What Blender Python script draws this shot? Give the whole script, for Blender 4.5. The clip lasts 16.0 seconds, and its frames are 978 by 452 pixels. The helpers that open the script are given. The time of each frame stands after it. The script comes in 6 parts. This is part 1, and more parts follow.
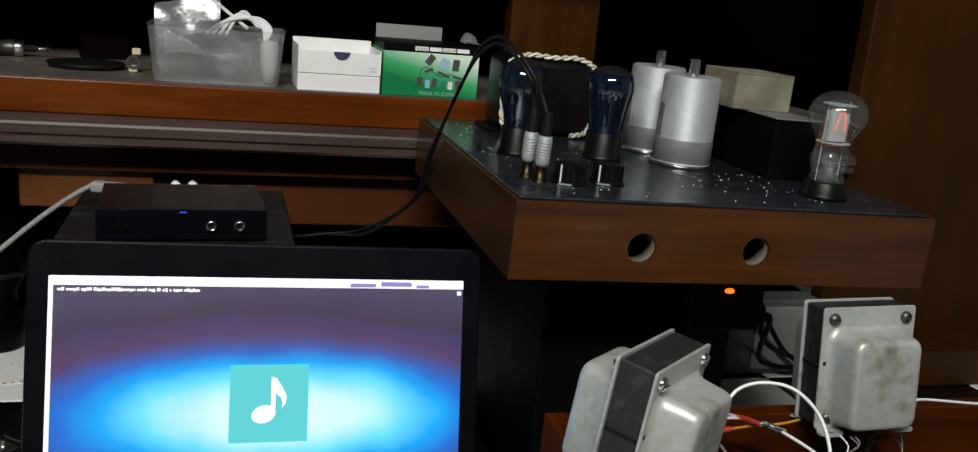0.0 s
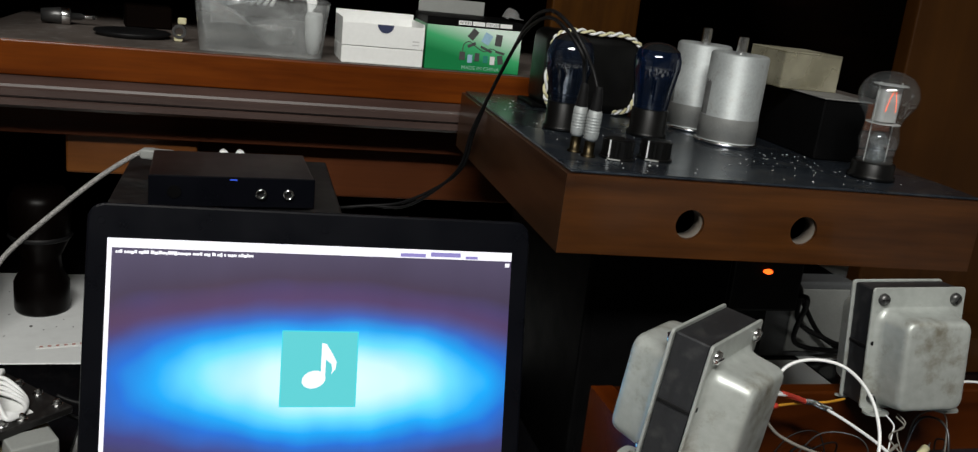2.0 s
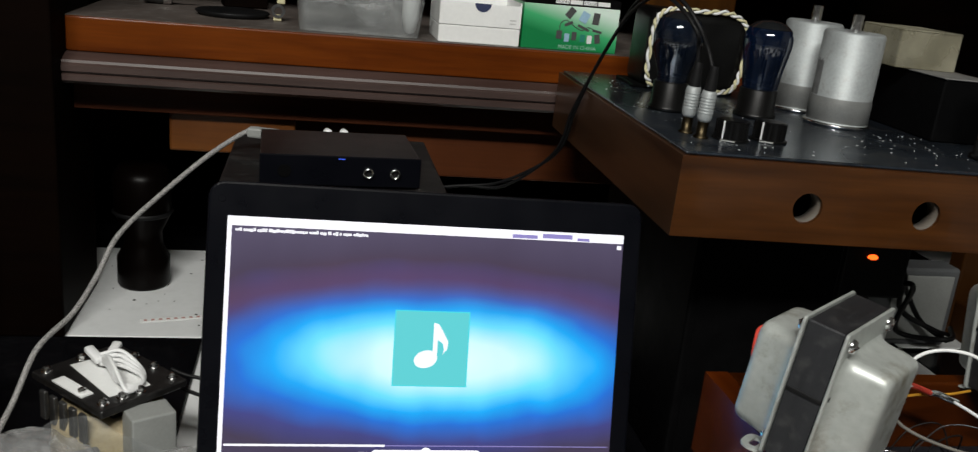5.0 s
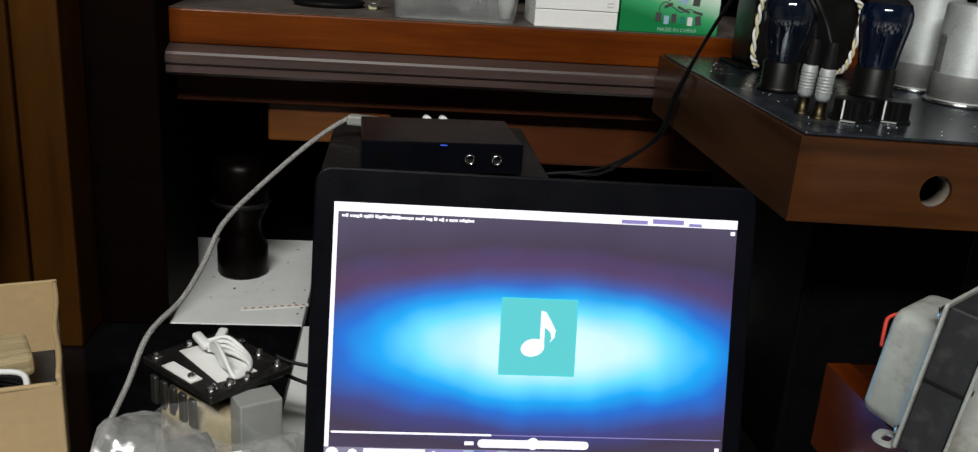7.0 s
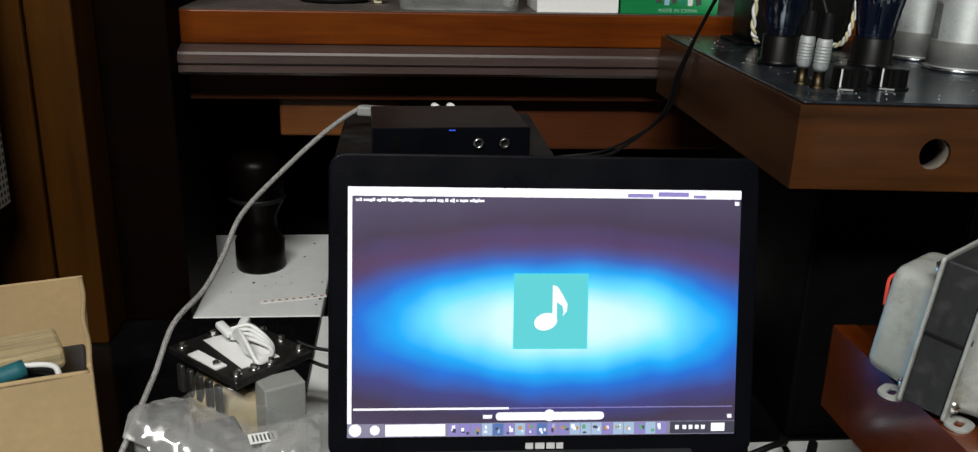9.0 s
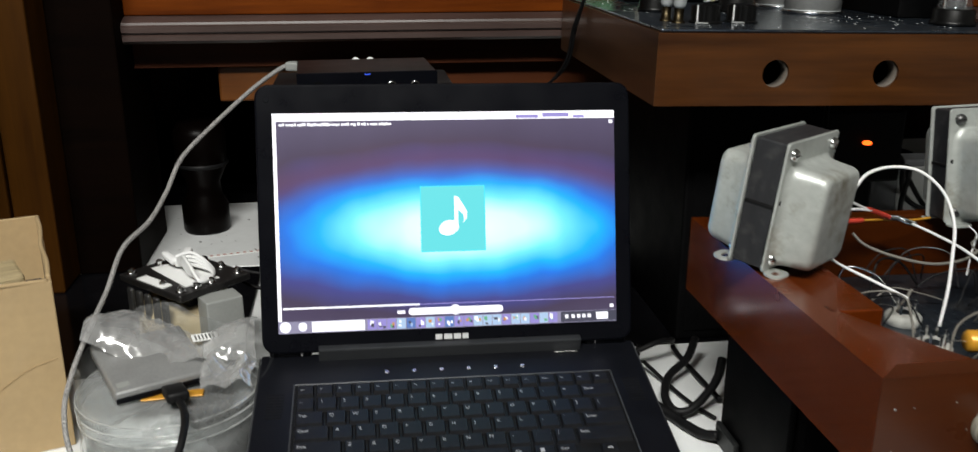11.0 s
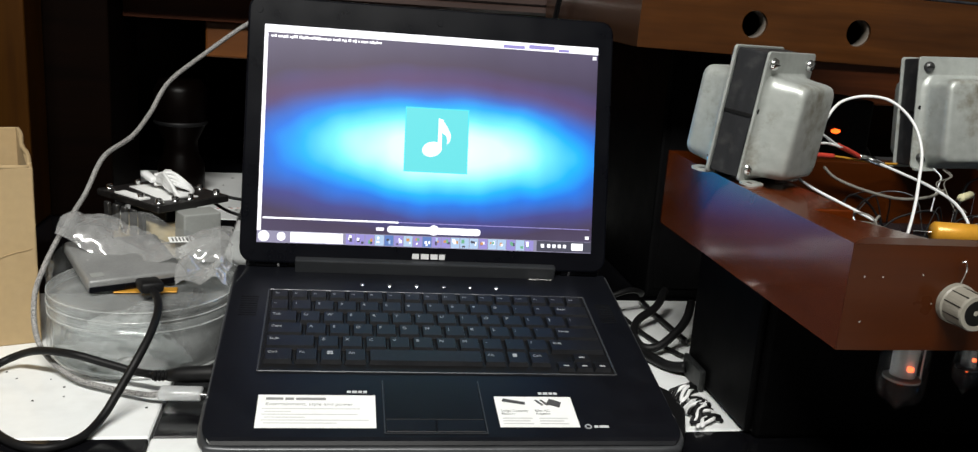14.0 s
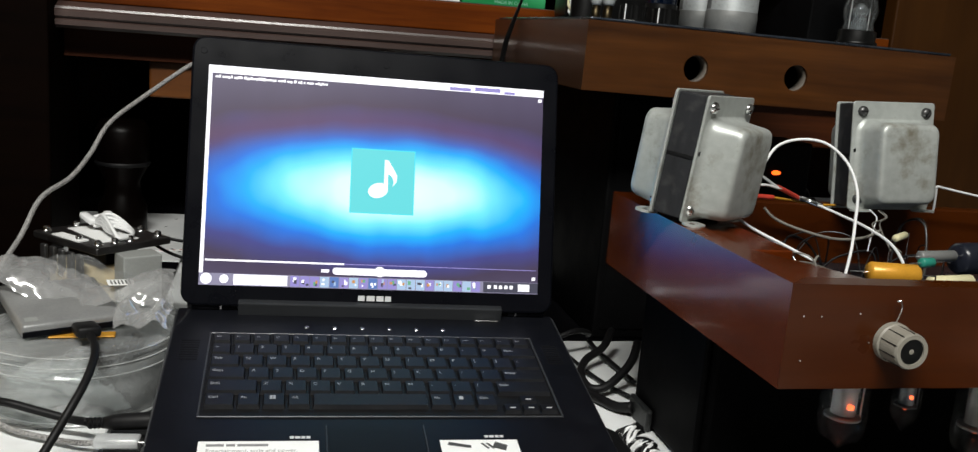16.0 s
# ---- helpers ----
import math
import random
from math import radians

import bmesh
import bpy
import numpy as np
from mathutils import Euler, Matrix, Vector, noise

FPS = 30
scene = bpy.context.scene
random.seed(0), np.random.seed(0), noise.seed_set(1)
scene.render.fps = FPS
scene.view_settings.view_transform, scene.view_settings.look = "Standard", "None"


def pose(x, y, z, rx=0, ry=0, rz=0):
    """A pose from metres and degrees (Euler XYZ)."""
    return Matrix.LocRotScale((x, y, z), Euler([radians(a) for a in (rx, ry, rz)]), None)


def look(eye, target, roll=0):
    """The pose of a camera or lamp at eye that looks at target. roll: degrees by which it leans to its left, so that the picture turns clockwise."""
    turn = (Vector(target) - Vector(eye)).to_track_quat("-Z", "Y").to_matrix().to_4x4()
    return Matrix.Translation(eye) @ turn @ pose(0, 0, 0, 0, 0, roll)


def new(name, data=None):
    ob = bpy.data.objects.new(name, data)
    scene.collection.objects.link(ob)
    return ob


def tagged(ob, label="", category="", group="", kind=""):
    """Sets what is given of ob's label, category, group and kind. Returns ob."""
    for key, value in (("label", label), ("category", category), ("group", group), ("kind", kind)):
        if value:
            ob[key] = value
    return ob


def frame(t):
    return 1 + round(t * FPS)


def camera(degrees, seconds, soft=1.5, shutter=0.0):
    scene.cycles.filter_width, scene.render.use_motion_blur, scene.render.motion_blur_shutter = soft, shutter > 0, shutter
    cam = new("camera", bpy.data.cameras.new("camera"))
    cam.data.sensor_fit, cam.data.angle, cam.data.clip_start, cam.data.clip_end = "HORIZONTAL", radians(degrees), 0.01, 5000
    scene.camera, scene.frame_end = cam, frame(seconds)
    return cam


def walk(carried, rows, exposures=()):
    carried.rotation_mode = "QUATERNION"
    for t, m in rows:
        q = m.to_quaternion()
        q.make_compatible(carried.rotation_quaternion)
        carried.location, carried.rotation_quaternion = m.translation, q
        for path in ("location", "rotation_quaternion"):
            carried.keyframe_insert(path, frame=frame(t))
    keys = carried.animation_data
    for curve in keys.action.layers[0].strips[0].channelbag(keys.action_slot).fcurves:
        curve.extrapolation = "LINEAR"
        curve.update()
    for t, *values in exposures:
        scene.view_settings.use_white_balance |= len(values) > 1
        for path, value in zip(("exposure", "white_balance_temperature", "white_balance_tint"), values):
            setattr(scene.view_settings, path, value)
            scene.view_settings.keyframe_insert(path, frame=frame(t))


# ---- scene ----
cam = camera(55.4, 16.0, soft=1.25, shutter=0.5)
PATH = [
    (0, (-0.031, -0.633, 0.506), (0.521, 1.225, 0.012), 5.2),
    (0.5, (-0.043, -0.635, 0.5), (0.505, 1.221, -0.004), 5.3),
    (1, (-0.053, -0.636, 0.498), (0.485, 1.22, -0.016), 5.6),
    (1.5, (-0.055, -0.643, 0.501), (0.468, 1.216, -0.021), 5.9),
    (2, (-0.054, -0.633, 0.499), (0.456, 1.224, -0.04), 6.1),
    (2.5, (-0.058, -0.631, 0.497), (0.435, 1.226, -0.06), 6.0),
    (3, (-0.056, -0.63, 0.498), (0.408, 1.23, -0.073), 5.7),
    (5.5, (-0.1, -0.613, 0.492), (0.234, 1.265, -0.111), 5.4),
    (6, (-0.106, -0.606, 0.488), (0.171, 1.277, -0.125), 4.9),
    (6.5, (-0.106, -0.602, 0.484), (0.131, 1.285, -0.134), 4.3),
    (7, (-0.107, -0.602, 0.483), (0.102, 1.287, -0.14), 3.9),
    (7.5, (-0.105, -0.601, 0.482), (0.081, 1.288, -0.148), 3.4),
    (8, (-0.106, -0.602, 0.48), (0.071, 1.287, -0.152), 2.8),
    (10.5, (-0.106, -0.718, 0.459), (0.109, 1.169, -0.167), -0.6),
    (11, (-0.072, -0.761, 0.436), (0.191, 1.125, -0.176), 0.1),
    (11.5, (-0.079, -0.797, 0.405), (0.203, 1.093, -0.186), 0.8),
    (12, (-0.083, -0.811, 0.375), (0.2, 1.084, -0.196), 1.4),
    (12.5, (-0.079, -0.812, 0.353), (0.214, 1.087, -0.201), 2.3),
    (13, (-0.087, -0.813, 0.342), (0.223, 1.087, -0.202), 3.1),
    (13.5, (-0.093, -0.808, 0.331), (0.23, 1.096, -0.188), 3.7),
    (14, (-0.09, -0.805, 0.324), (0.252, 1.104, -0.168), 4.0),
    (14.5, (-0.089, -0.807, 0.323), (0.271, 1.103, -0.148), 4.1),
    (15, (-0.091, -0.808, 0.324), (0.289, 1.104, -0.125), 4.2),
    (15.5, (-0.088, -0.807, 0.326), (0.32, 1.104, -0.099), 4.3),
    (16, (-0.087, -0.805, 0.325), (0.358, 1.103, -0.075), 4.5),
]
walk(cam, [(t, look(eye, target, roll)) for t, eye, target, roll in PATH],
     exposures=[(0, -0.42), (8, -0.45), (9.5, -0.34), (10.5, -0.16), (12, -0.16), (14, -0.14), (16, -0.24)])

# ---- light ----
world = bpy.data.worlds.new("room_air")
scene.world = world
world.use_nodes = True
world.node_tree.nodes["Background"].inputs[0].default_value = (0.75, 0.85, 1.0, 1)
world.node_tree.nodes["Background"].inputs[1].default_value = 0.004

# Main lamp, unseen: set front left at 1.74 m, below the ceiling
lamp_data = bpy.data.lights.new("front_lamp_light", "AREA")
lamp_data.shape, lamp_data.size, lamp_data.size_y = "RECTANGLE", 1.2, 0.12
lamp_data.energy, lamp_data.color = 70, (1.0, 0.985, 0.93)
lamp_light = new("front_lamp_light", lamp_data)
lamp_light.matrix_world = look((-0.36, -1.40, 1.74), (0.1, 0.0, 0.1))

# ---- helpers for building ----
def part(name, bm, material, parent, label="", smooth=False):
    me = bpy.data.meshes.new(name)
    bm.normal_update()
    bm.to_mesh(me)
    bm.free()
    for p in me.polygons:
        p.use_smooth = smooth
    me.materials.append(material)
    ob = new(name, me)
    ob.parent = parent
    if label:
        tagged(ob, label)
    return ob


def thing(name, label, category, m=None, group="", kind=""):
    ob = new(name)
    ob.empty_display_size = 0.02
    if m is not None:
        ob.matrix_world = m
    return tagged(ob, label, category, group, kind)


def solo(name, bm, material, label, category, m=None, group="", kind="", smooth=False):
    ob = part(name, bm, material, None, "", smooth)
    if m is not None:
        ob.matrix_world = m
    return tagged(ob, label, category, group, kind)


def box(x0, x1, y0, y1, z0, z1, bevel=0.0, seg=2, m=None, bm=None):
    b = bmesh.new()
    bmesh.ops.create_cube(b, size=1)
    bmesh.ops.transform(b, matrix=Matrix.LocRotScale(((x0 + x1) / 2, (y0 + y1) / 2, (z0 + z1) / 2), None, (x1 - x0, y1 - y0, z1 - z0)), verts=b.verts)
    if bevel:
        bmesh.ops.bevel(b, geom=b.edges[:], offset=bevel, segments=seg, affect="EDGES", profile=0.5)
    if m is not None:
        bmesh.ops.transform(b, matrix=m, verts=b.verts)
    return b if bm is None else merge(bm, b)


def merge(bm, other):
    me = bpy.data.meshes.new("tmp")
    other.to_mesh(me)
    other.free()
    bm.from_mesh(me)
    bpy.data.meshes.remove(me)
    return bm


def prism(outline, z0, z1, bevel=0.0, seg=2, m=None, bm=None):
    """A plate: an outline in x, y, from z0 to z1."""
    b = bmesh.new()
    low = [b.verts.new((x, y, z0)) for x, y in outline]
    high = [b.verts.new((x, y, z1)) for x, y in outline]
    n = len(outline)
    b.faces.new(low[::-1])
    b.faces.new(high)
    for i in range(n):
        b.faces.new((low[i], low[(i + 1) % n], high[(i + 1) % n], high[i]))
    bmesh.ops.recalc_face_normals(b, faces=b.faces)
    if bevel:
        bmesh.ops.bevel(b, geom=b.edges[:], offset=bevel, segments=seg, affect="EDGES", profile=0.5)
    if m is not None:
        bmesh.ops.transform(b, matrix=m, verts=b.verts)
    return b if bm is None else merge(bm, b)


def rounded(w, h, r, n=5, cx=0.0, cy=0.0):
    pts = []
    for sx, sy, a0 in ((1, 1, 0), (-1, 1, 90), (-1, -1, 180), (1, -1, 270)):
        for i in range(n + 1):
            a = radians(a0 + 90 * i / n)
            pts.append((cx + sx * (w / 2 - r) + r * math.cos(a), cy + sy * (h / 2 - r) + r * math.sin(a)))
    return pts


def lathe(profile, n=32, m=None, bm=None, closed=True):
    """Turned round z from (radius, height) pairs."""
    b = bmesh.new()
    rings = []
    for r, z in profile:
        if r < 1e-6:
            rings.append([b.verts.new((0, 0, z))])
        else:
            rings.append([b.verts.new((r * math.cos(2 * math.pi * i / n), r * math.sin(2 * math.pi * i / n), z)) for i in range(n)])
    for p, q in zip(rings, rings[1:]):
        for i in range(n):
            j = (i + 1) % n
            if len(p) == 1 and len(q) == 1:
                continue
            if len(p) == 1:
                b.faces.new((p[0], q[j], q[i]))
            elif len(q) == 1:
                b.faces.new((p[i], p[j], q[0]))
            else:
                b.faces.new((p[i], p[j], q[j], q[i]))
    if closed:
        for ring in (rings[0], rings[-1]):
            if len(ring) > 1:
                b.faces.new(ring)
    bmesh.ops.recalc_face_normals(b, faces=b.faces)
    if m is not None:
        bmesh.ops.transform(b, matrix=m, verts=b.verts)
    return b if bm is None else merge(bm, b)


def spline(points, step=8):
    """A smooth line through the points (Catmull-Rom)."""
    p = [Vector(q) for q in points]
    p = [2 * p[0] - p[1]] + p + [2 * p[-1] - p[-2]]
    out = []
    for i in range(1, len(p) - 2):
        for k in range(step):
            t = k / step
            a, b, c, d = p[i - 1], p[i], p[i + 1], p[i + 2]
            out.append(0.5 * ((2 * b) + (c - a) * t + (2 * a - 5 * b + 4 * c - d) * t * t + (3 * b - a - 3 * c + d) * t ** 3))
    out.append(p[-2])
    return out


def cord(points, r, n=8, step=8, bm=None, smooth=True):
    """A round cord along a smooth line."""
    line = spline(points, step) if smooth else [Vector(q) for q in points]
    b = bmesh.new()
    rings, side = [], None
    for i, q in enumerate(line):
        d = (line[min(i + 1, len(line) - 1)] - line[max(i - 1, 0)]).normalized()
        if side is None:
            side = d.orthogonal().normalized()
        side = (side - d * side.dot(d)).normalized()
        up = d.cross(side)
        rr = r(i / (len(line) - 1)) if callable(r) else r
        rings.append([b.verts.new(q + rr * (math.cos(2 * math.pi * k / n) * side + math.sin(2 * math.pi * k / n) * up)) for k in range(n)])
    for p, q in zip(rings, rings[1:]):
        for k in range(n):
            b.faces.new((p[k], p[(k + 1) % n], q[(k + 1) % n], q[k]))
    b.faces.new(rings[0][::-1])
    b.faces.new(rings[-1])
    return b if bm is None else merge(bm, b)


def cyl(r, z0, z1, n=24, bevel=0.0, m=None, bm=None):
    e = min(bevel, r * 0.5)
    prof = [(0, z0), (r - e, z0), (r, z0 + e), (r, z1 - e), (r - e, z1), (0, z1)] if e else [(0, z0), (r, z0), (r, z1), (0, z1)]
    return lathe(prof, n, m, bm, closed=False)


# ---- materials ----
def nodes_of(name):
    m = bpy.data.materials.new(name)
    m.use_nodes = True
    t = m.node_tree
    return m, t.nodes, t.links, t.nodes["Principled BSDF"]


def scaled(c, k):
    return (min(c[0] * k, 1), min(c[1] * k, 1), min(c[2] * k, 1), 1)


def surface(name, col, rough=0.5, metal=0.0, var=0.2, scale=25.0, bump=0.15, depth=0.0006, stretch=(1, 1, 1), spec=0.5, dust=0.0, coat=0.0, stain=None, stain_cut=0.56):
    """A plain surface with soft blotches, fine grain, uneven gloss and a little dust."""
    m, n, l, p = nodes_of(name)
    co = n.new("ShaderNodeTexCoord")
    mp = n.new("ShaderNodeMapping")
    mp.inputs["Scale"].default_value = stretch
    l.new(co.outputs["Object"], mp.inputs[0])
    big, fine = n.new("ShaderNodeTexNoise"), n.new("ShaderNodeTexNoise")
    big.inputs["Scale"].default_value, fine.inputs["Scale"].default_value = scale, scale * 14
    big.inputs["Detail"].default_value, fine.inputs["Detail"].default_value = 5, 3
    for q in (big, fine):
        l.new(mp.outputs[0], q.inputs["Vector"])
    mix = n.new("ShaderNodeMix")
    mix.data_type = "FLOAT"
    mix.inputs[0].default_value = 0.35
    l.new(big.outputs["Fac"], mix.inputs[2])
    l.new(fine.outputs["Fac"], mix.inputs[3])
    ramp = n.new("ShaderNodeValToRGB")
    ramp.color_ramp.elements[0].position, ramp.color_ramp.elements[1].position = 0.3, 0.7
    ramp.color_ramp.elements[0].color, ramp.color_ramp.elements[1].color = scaled(col, 1 - var), scaled(col, 1 + var)
    l.new(mix.outputs[0], ramp.inputs[0])
    last = ramp.outputs[0]
    if dust:
        speck = n.new("ShaderNodeTexNoise")
        speck.inputs["Scale"].default_value, speck.inputs["Detail"].default_value = scale * 5, 8
        l.new(co.outputs["Object"], speck.inputs["Vector"])
        cut = n.new("ShaderNodeMapRange")
        cut.inputs[1].default_value, cut.inputs[2].default_value, cut.inputs[4].default_value = 0.52, 0.75, dust
        l.new(speck.outputs["Fac"], cut.inputs[0])
        dm = n.new("ShaderNodeMix")
        dm.data_type = "RGBA"
        dm.inputs[7].default_value = (0.35, 0.34, 0.32, 1)
        l.new(cut.outputs[0], dm.inputs[0])
        l.new(last, dm.inputs[6])
        last = dm.outputs[2]
    if stain:
        sn = n.new("ShaderNodeTexNoise")
        sn.inputs["Scale"].default_value, sn.inputs["Detail"].default_value, sn.inputs["Roughness"].default_value = scale * 2.6, 9, 0.68
        l.new(co.outputs["Object"], sn.inputs["Vector"])
        sc = n.new("ShaderNodeMapRange")
        sc.inputs[1].default_value, sc.inputs[2].default_value, sc.inputs[4].default_value = stain_cut, stain_cut + 0.16, 0.75
        l.new(sn.outputs["Fac"], sc.inputs[0])
        sm = n.new("ShaderNodeMix")
        sm.data_type = "RGBA"
        sm.inputs[7].default_value = (*stain, 1)
        l.new(sc.outputs[0], sm.inputs[0])
        l.new(last, sm.inputs[6])
        last = sm.outputs[2]
    l.new(last, p.inputs["Base Color"])
    rr = n.new("ShaderNodeMapRange")
    rr.inputs[3].default_value, rr.inputs[4].default_value = max(rough - 0.12, 0.02), min(rough + 0.12, 1)
    l.new(big.outputs["Fac"], rr.inputs[0])
    l.new(rr.outputs[0], p.inputs["Roughness"])
    p.inputs["Metallic"].default_value = metal
    p.inputs["Specular IOR Level"].default_value = spec
    p.inputs["Coat Weight"].default_value = coat
    p.inputs["Coat Roughness"].default_value = 0.12
    if bump:
        b = n.new("ShaderNodeBump")
        b.inputs["Strength"].default_value, b.inputs["Distance"].default_value = bump, depth
        l.new(mix.outputs[0], b.inputs["Height"])
        l.new(b.outputs[0], p.inputs["Normal"])
    return m


def wood(name, dark, light, axis="X", rough=0.35, coat=0.3, grain=1.0, spec=0.5):
    """Varnished wood with the grain along an axis."""
    m, n, l, p = nodes_of(name)
    co = n.new("ShaderNodeTexCoord")
    mp = n.new("ShaderNodeMapping")
    long, across = 2.2 * grain, 34.0 * grain
    mp.inputs["Scale"].default_value = tuple(long if a == axis else across for a in "XYZ")
    l.new(co.outputs["Object"], mp.inputs[0])
    a, f, st = n.new("ShaderNodeTexNoise"), n.new("ShaderNodeTexNoise"), n.new("ShaderNodeTexNoise")
    a.inputs["Scale"].default_value, a.inputs["Detail"].default_value, a.inputs["Distortion"].default_value = 1.0, 6, 0.9
    f.inputs["Scale"].default_value, f.inputs["Detail"].default_value = 7.0, 4
    st.inputs["Scale"].default_value, st.inputs["Detail"].default_value = 6.0, 6
    l.new(mp.outputs[0], a.inputs["Vector"])
    l.new(mp.outputs[0], f.inputs["Vector"])
    l.new(co.outputs["Object"], st.inputs["Vector"])
    mix = n.new("ShaderNodeMix")
    mix.data_type = "FLOAT"
    mix.inputs[0].default_value = 0.3
    l.new(a.outputs["Fac"], mix.inputs[2])
    l.new(f.outputs["Fac"], mix.inputs[3])
    ramp = n.new("ShaderNodeValToRGB")
    ramp.color_ramp.elements[0].position, ramp.color_ramp.elements[1].position = 0.32, 0.68
    ramp.color_ramp.elements[0].color, ramp.color_ramp.elements[1].color = (*dark, 1), (*light, 1)
    l.new(mix.outputs[0], ramp.inputs[0])
    dm = n.new("ShaderNodeMix")
    dm.data_type, dm.blend_type = "RGBA", "MULTIPLY"
    dm.inputs[0].default_value = 0.6
    sr = n.new("ShaderNodeValToRGB")
    sr.color_ramp.elements[0].position, sr.color_ramp.elements[1].position = 0.3, 0.6
    sr.color_ramp.elements[0].color = (0.45, 0.42, 0.4, 1)
    l.new(st.outputs["Fac"], sr.inputs[0])
    l.new(ramp.outputs[0], dm.inputs[6])
    l.new(sr.outputs[0], dm.inputs[7])
    l.new(dm.outputs[2], p.inputs["Base Color"])
    rr = n.new("ShaderNodeMapRange")
    rr.inputs[3].default_value, rr.inputs[4].default_value = max(rough - 0.1, 0.05), min(rough + 0.18, 1)
    l.new(st.outputs["Fac"], rr.inputs[0])
    l.new(rr.outputs[0], p.inputs["Roughness"])
    p.inputs["Coat Weight"].default_value, p.inputs["Coat Roughness"].default_value = coat, 0.12
    b = n.new("ShaderNodeBump")
    b.inputs["Strength"].default_value, b.inputs["Distance"].default_value = 0.12, 0.0005
    p.inputs["Specular IOR Level"].default_value = spec
    l.new(mix.outputs[0], b.inputs["Height"])
    l.new(b.outputs[0], p.inputs["Normal"])
    return m


def clear(name, tint=(0.95, 0.97, 0.98), gloss=0.1, rough=0.04, haze=0.0, haze_col=(0.8, 0.82, 0.83), wrinkle=0.0):
    """Thin clear glass or plastic film: see-through, with gloss and a milky share."""
    m, n, l, p = nodes_of(name)
    n.remove(p)
    out = n["Material Output"]
    tr, gl, df = n.new("ShaderNodeBsdfTransparent"), n.new("ShaderNodeBsdfGlossy"), n.new("ShaderNodeBsdfDiffuse")
    tr.inputs[0].default_value = (*tint, 1)
    gl.inputs["Roughness"].default_value = rough
    df.inputs[0].default_value = (*haze_col, 1)
    m1, m2 = n.new("ShaderNodeMixShader"), n.new("ShaderNodeMixShader")
    m1.inputs[0].default_value, m2.inputs[0].default_value = haze, gloss
    l.new(tr.outputs[0], m1.inputs[1])
    l.new(df.outputs[0], m1.inputs[2])
    l.new(m1.outputs[0], m2.inputs[1])
    l.new(gl.outputs[0], m2.inputs[2])
    l.new(m2.outputs[0], out.inputs[0])
    co = n.new("ShaderNodeTexCoord")
    nz = n.new("ShaderNodeTexNoise")
    nz.inputs["Scale"].default_value, nz.inputs["Detail"].default_value = 26, 3
    l.new(co.outputs["Object"], nz.inputs["Vector"])
    if haze:
        hz = n.new("ShaderNodeMapRange")
        hz.inputs[1].default_value, hz.inputs[2].default_value = 0.3, 0.7
        hz.inputs[3].default_value, hz.inputs[4].default_value = haze * 0.6, min(haze * 1.4, 1)
        l.new(nz.outputs["Fac"], hz.inputs[0])
        l.new(hz.outputs[0], m1.inputs[0])
    if wrinkle:
        b = n.new("ShaderNodeBump")
        b.inputs["Strength"].default_value, b.inputs["Distance"].default_value = wrinkle, 0.004
        l.new(nz.outputs["Fac"], b.inputs["Height"])
        l.new(b.outputs[0], gl.inputs["Normal"])
    return m


def glow(name, col, strength):
    m, n, l, p = nodes_of(name)
    p.inputs["Base Color"].default_value = (0.02, 0.02, 0.02, 1)
    p.inputs["Emission Color"].default_value = (*col, 1)
    p.inputs["Emission Strength"].default_value = strength
    return m


CAB_X = wood("cabinet_wood_long", (0.080, 0.015, 0.001), (0.185, 0.043, 0.003), "X", 0.42, 0.04, spec=0.08)
CAB_Z = wood("cabinet_wood_upright", (0.036, 0.0122, 0.0006), (0.072, 0.0255, 0.0015), "Z", 0.5, 0.0, spec=0.10)
DOOR = wood("cabinet_door_wood", (0.030, 0.0100, 0.0013), (0.050, 0.018, 0.0026), "Z", 0.42, 0.03, 0.45, spec=0.15)
# Near-black wood: the shade of the cabinet's recesses put into its colour
CAB_SHADE = wood("shaded_cabinet_wood", (0.0016, 0.0006, 0.0003), (0.004, 0.0015, 0.0006), "X", 0.6, 0.0, spec=0.03)
# Moulding is greyed: screen sheen and dust put into its colour
MOULD = wood("greyed_moulding_wood", (0.048, 0.029, 0.025), (0.088, 0.056, 0.049), "X", 0.40, 0.15)
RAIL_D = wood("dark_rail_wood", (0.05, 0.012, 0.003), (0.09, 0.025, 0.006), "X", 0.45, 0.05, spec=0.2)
# Cabinet wood set darker: the shade under the shelf put into colour
APRON = wood("shaded_apron_wood", (0.04, 0.010, 0.003), (0.075, 0.02, 0.006), "X", 0.5, 0.0, spec=0.15)
RAIL = wood("orange_rail_wood", (0.105, 0.033, 0.006), (0.19, 0.064, 0.011), "X", 0.42, 0.1, spec=0.3)
AMP_WOOD = wood("amplifier_case_wood", (0.024, 0.0072, 0.0015), (0.100, 0.034, 0.0068), "X", 0.30, 0.22, 0.75, spec=0.35)
AMP_SIDE = wood("amplifier_side_wood", (0.030, 0.013, 0.006), (0.080, 0.038, 0.017), "Y", 0.30, 0.30, 0.75)
# Front board darker than the side: its dimmer light put into colour
RED_X = wood("red_chassis_wood_front_dim", (0.036, 0.0074, 0.0006), (0.066, 0.0145, 0.0011), "X", 0.26, 0.12, 0.6, spec=0.22)
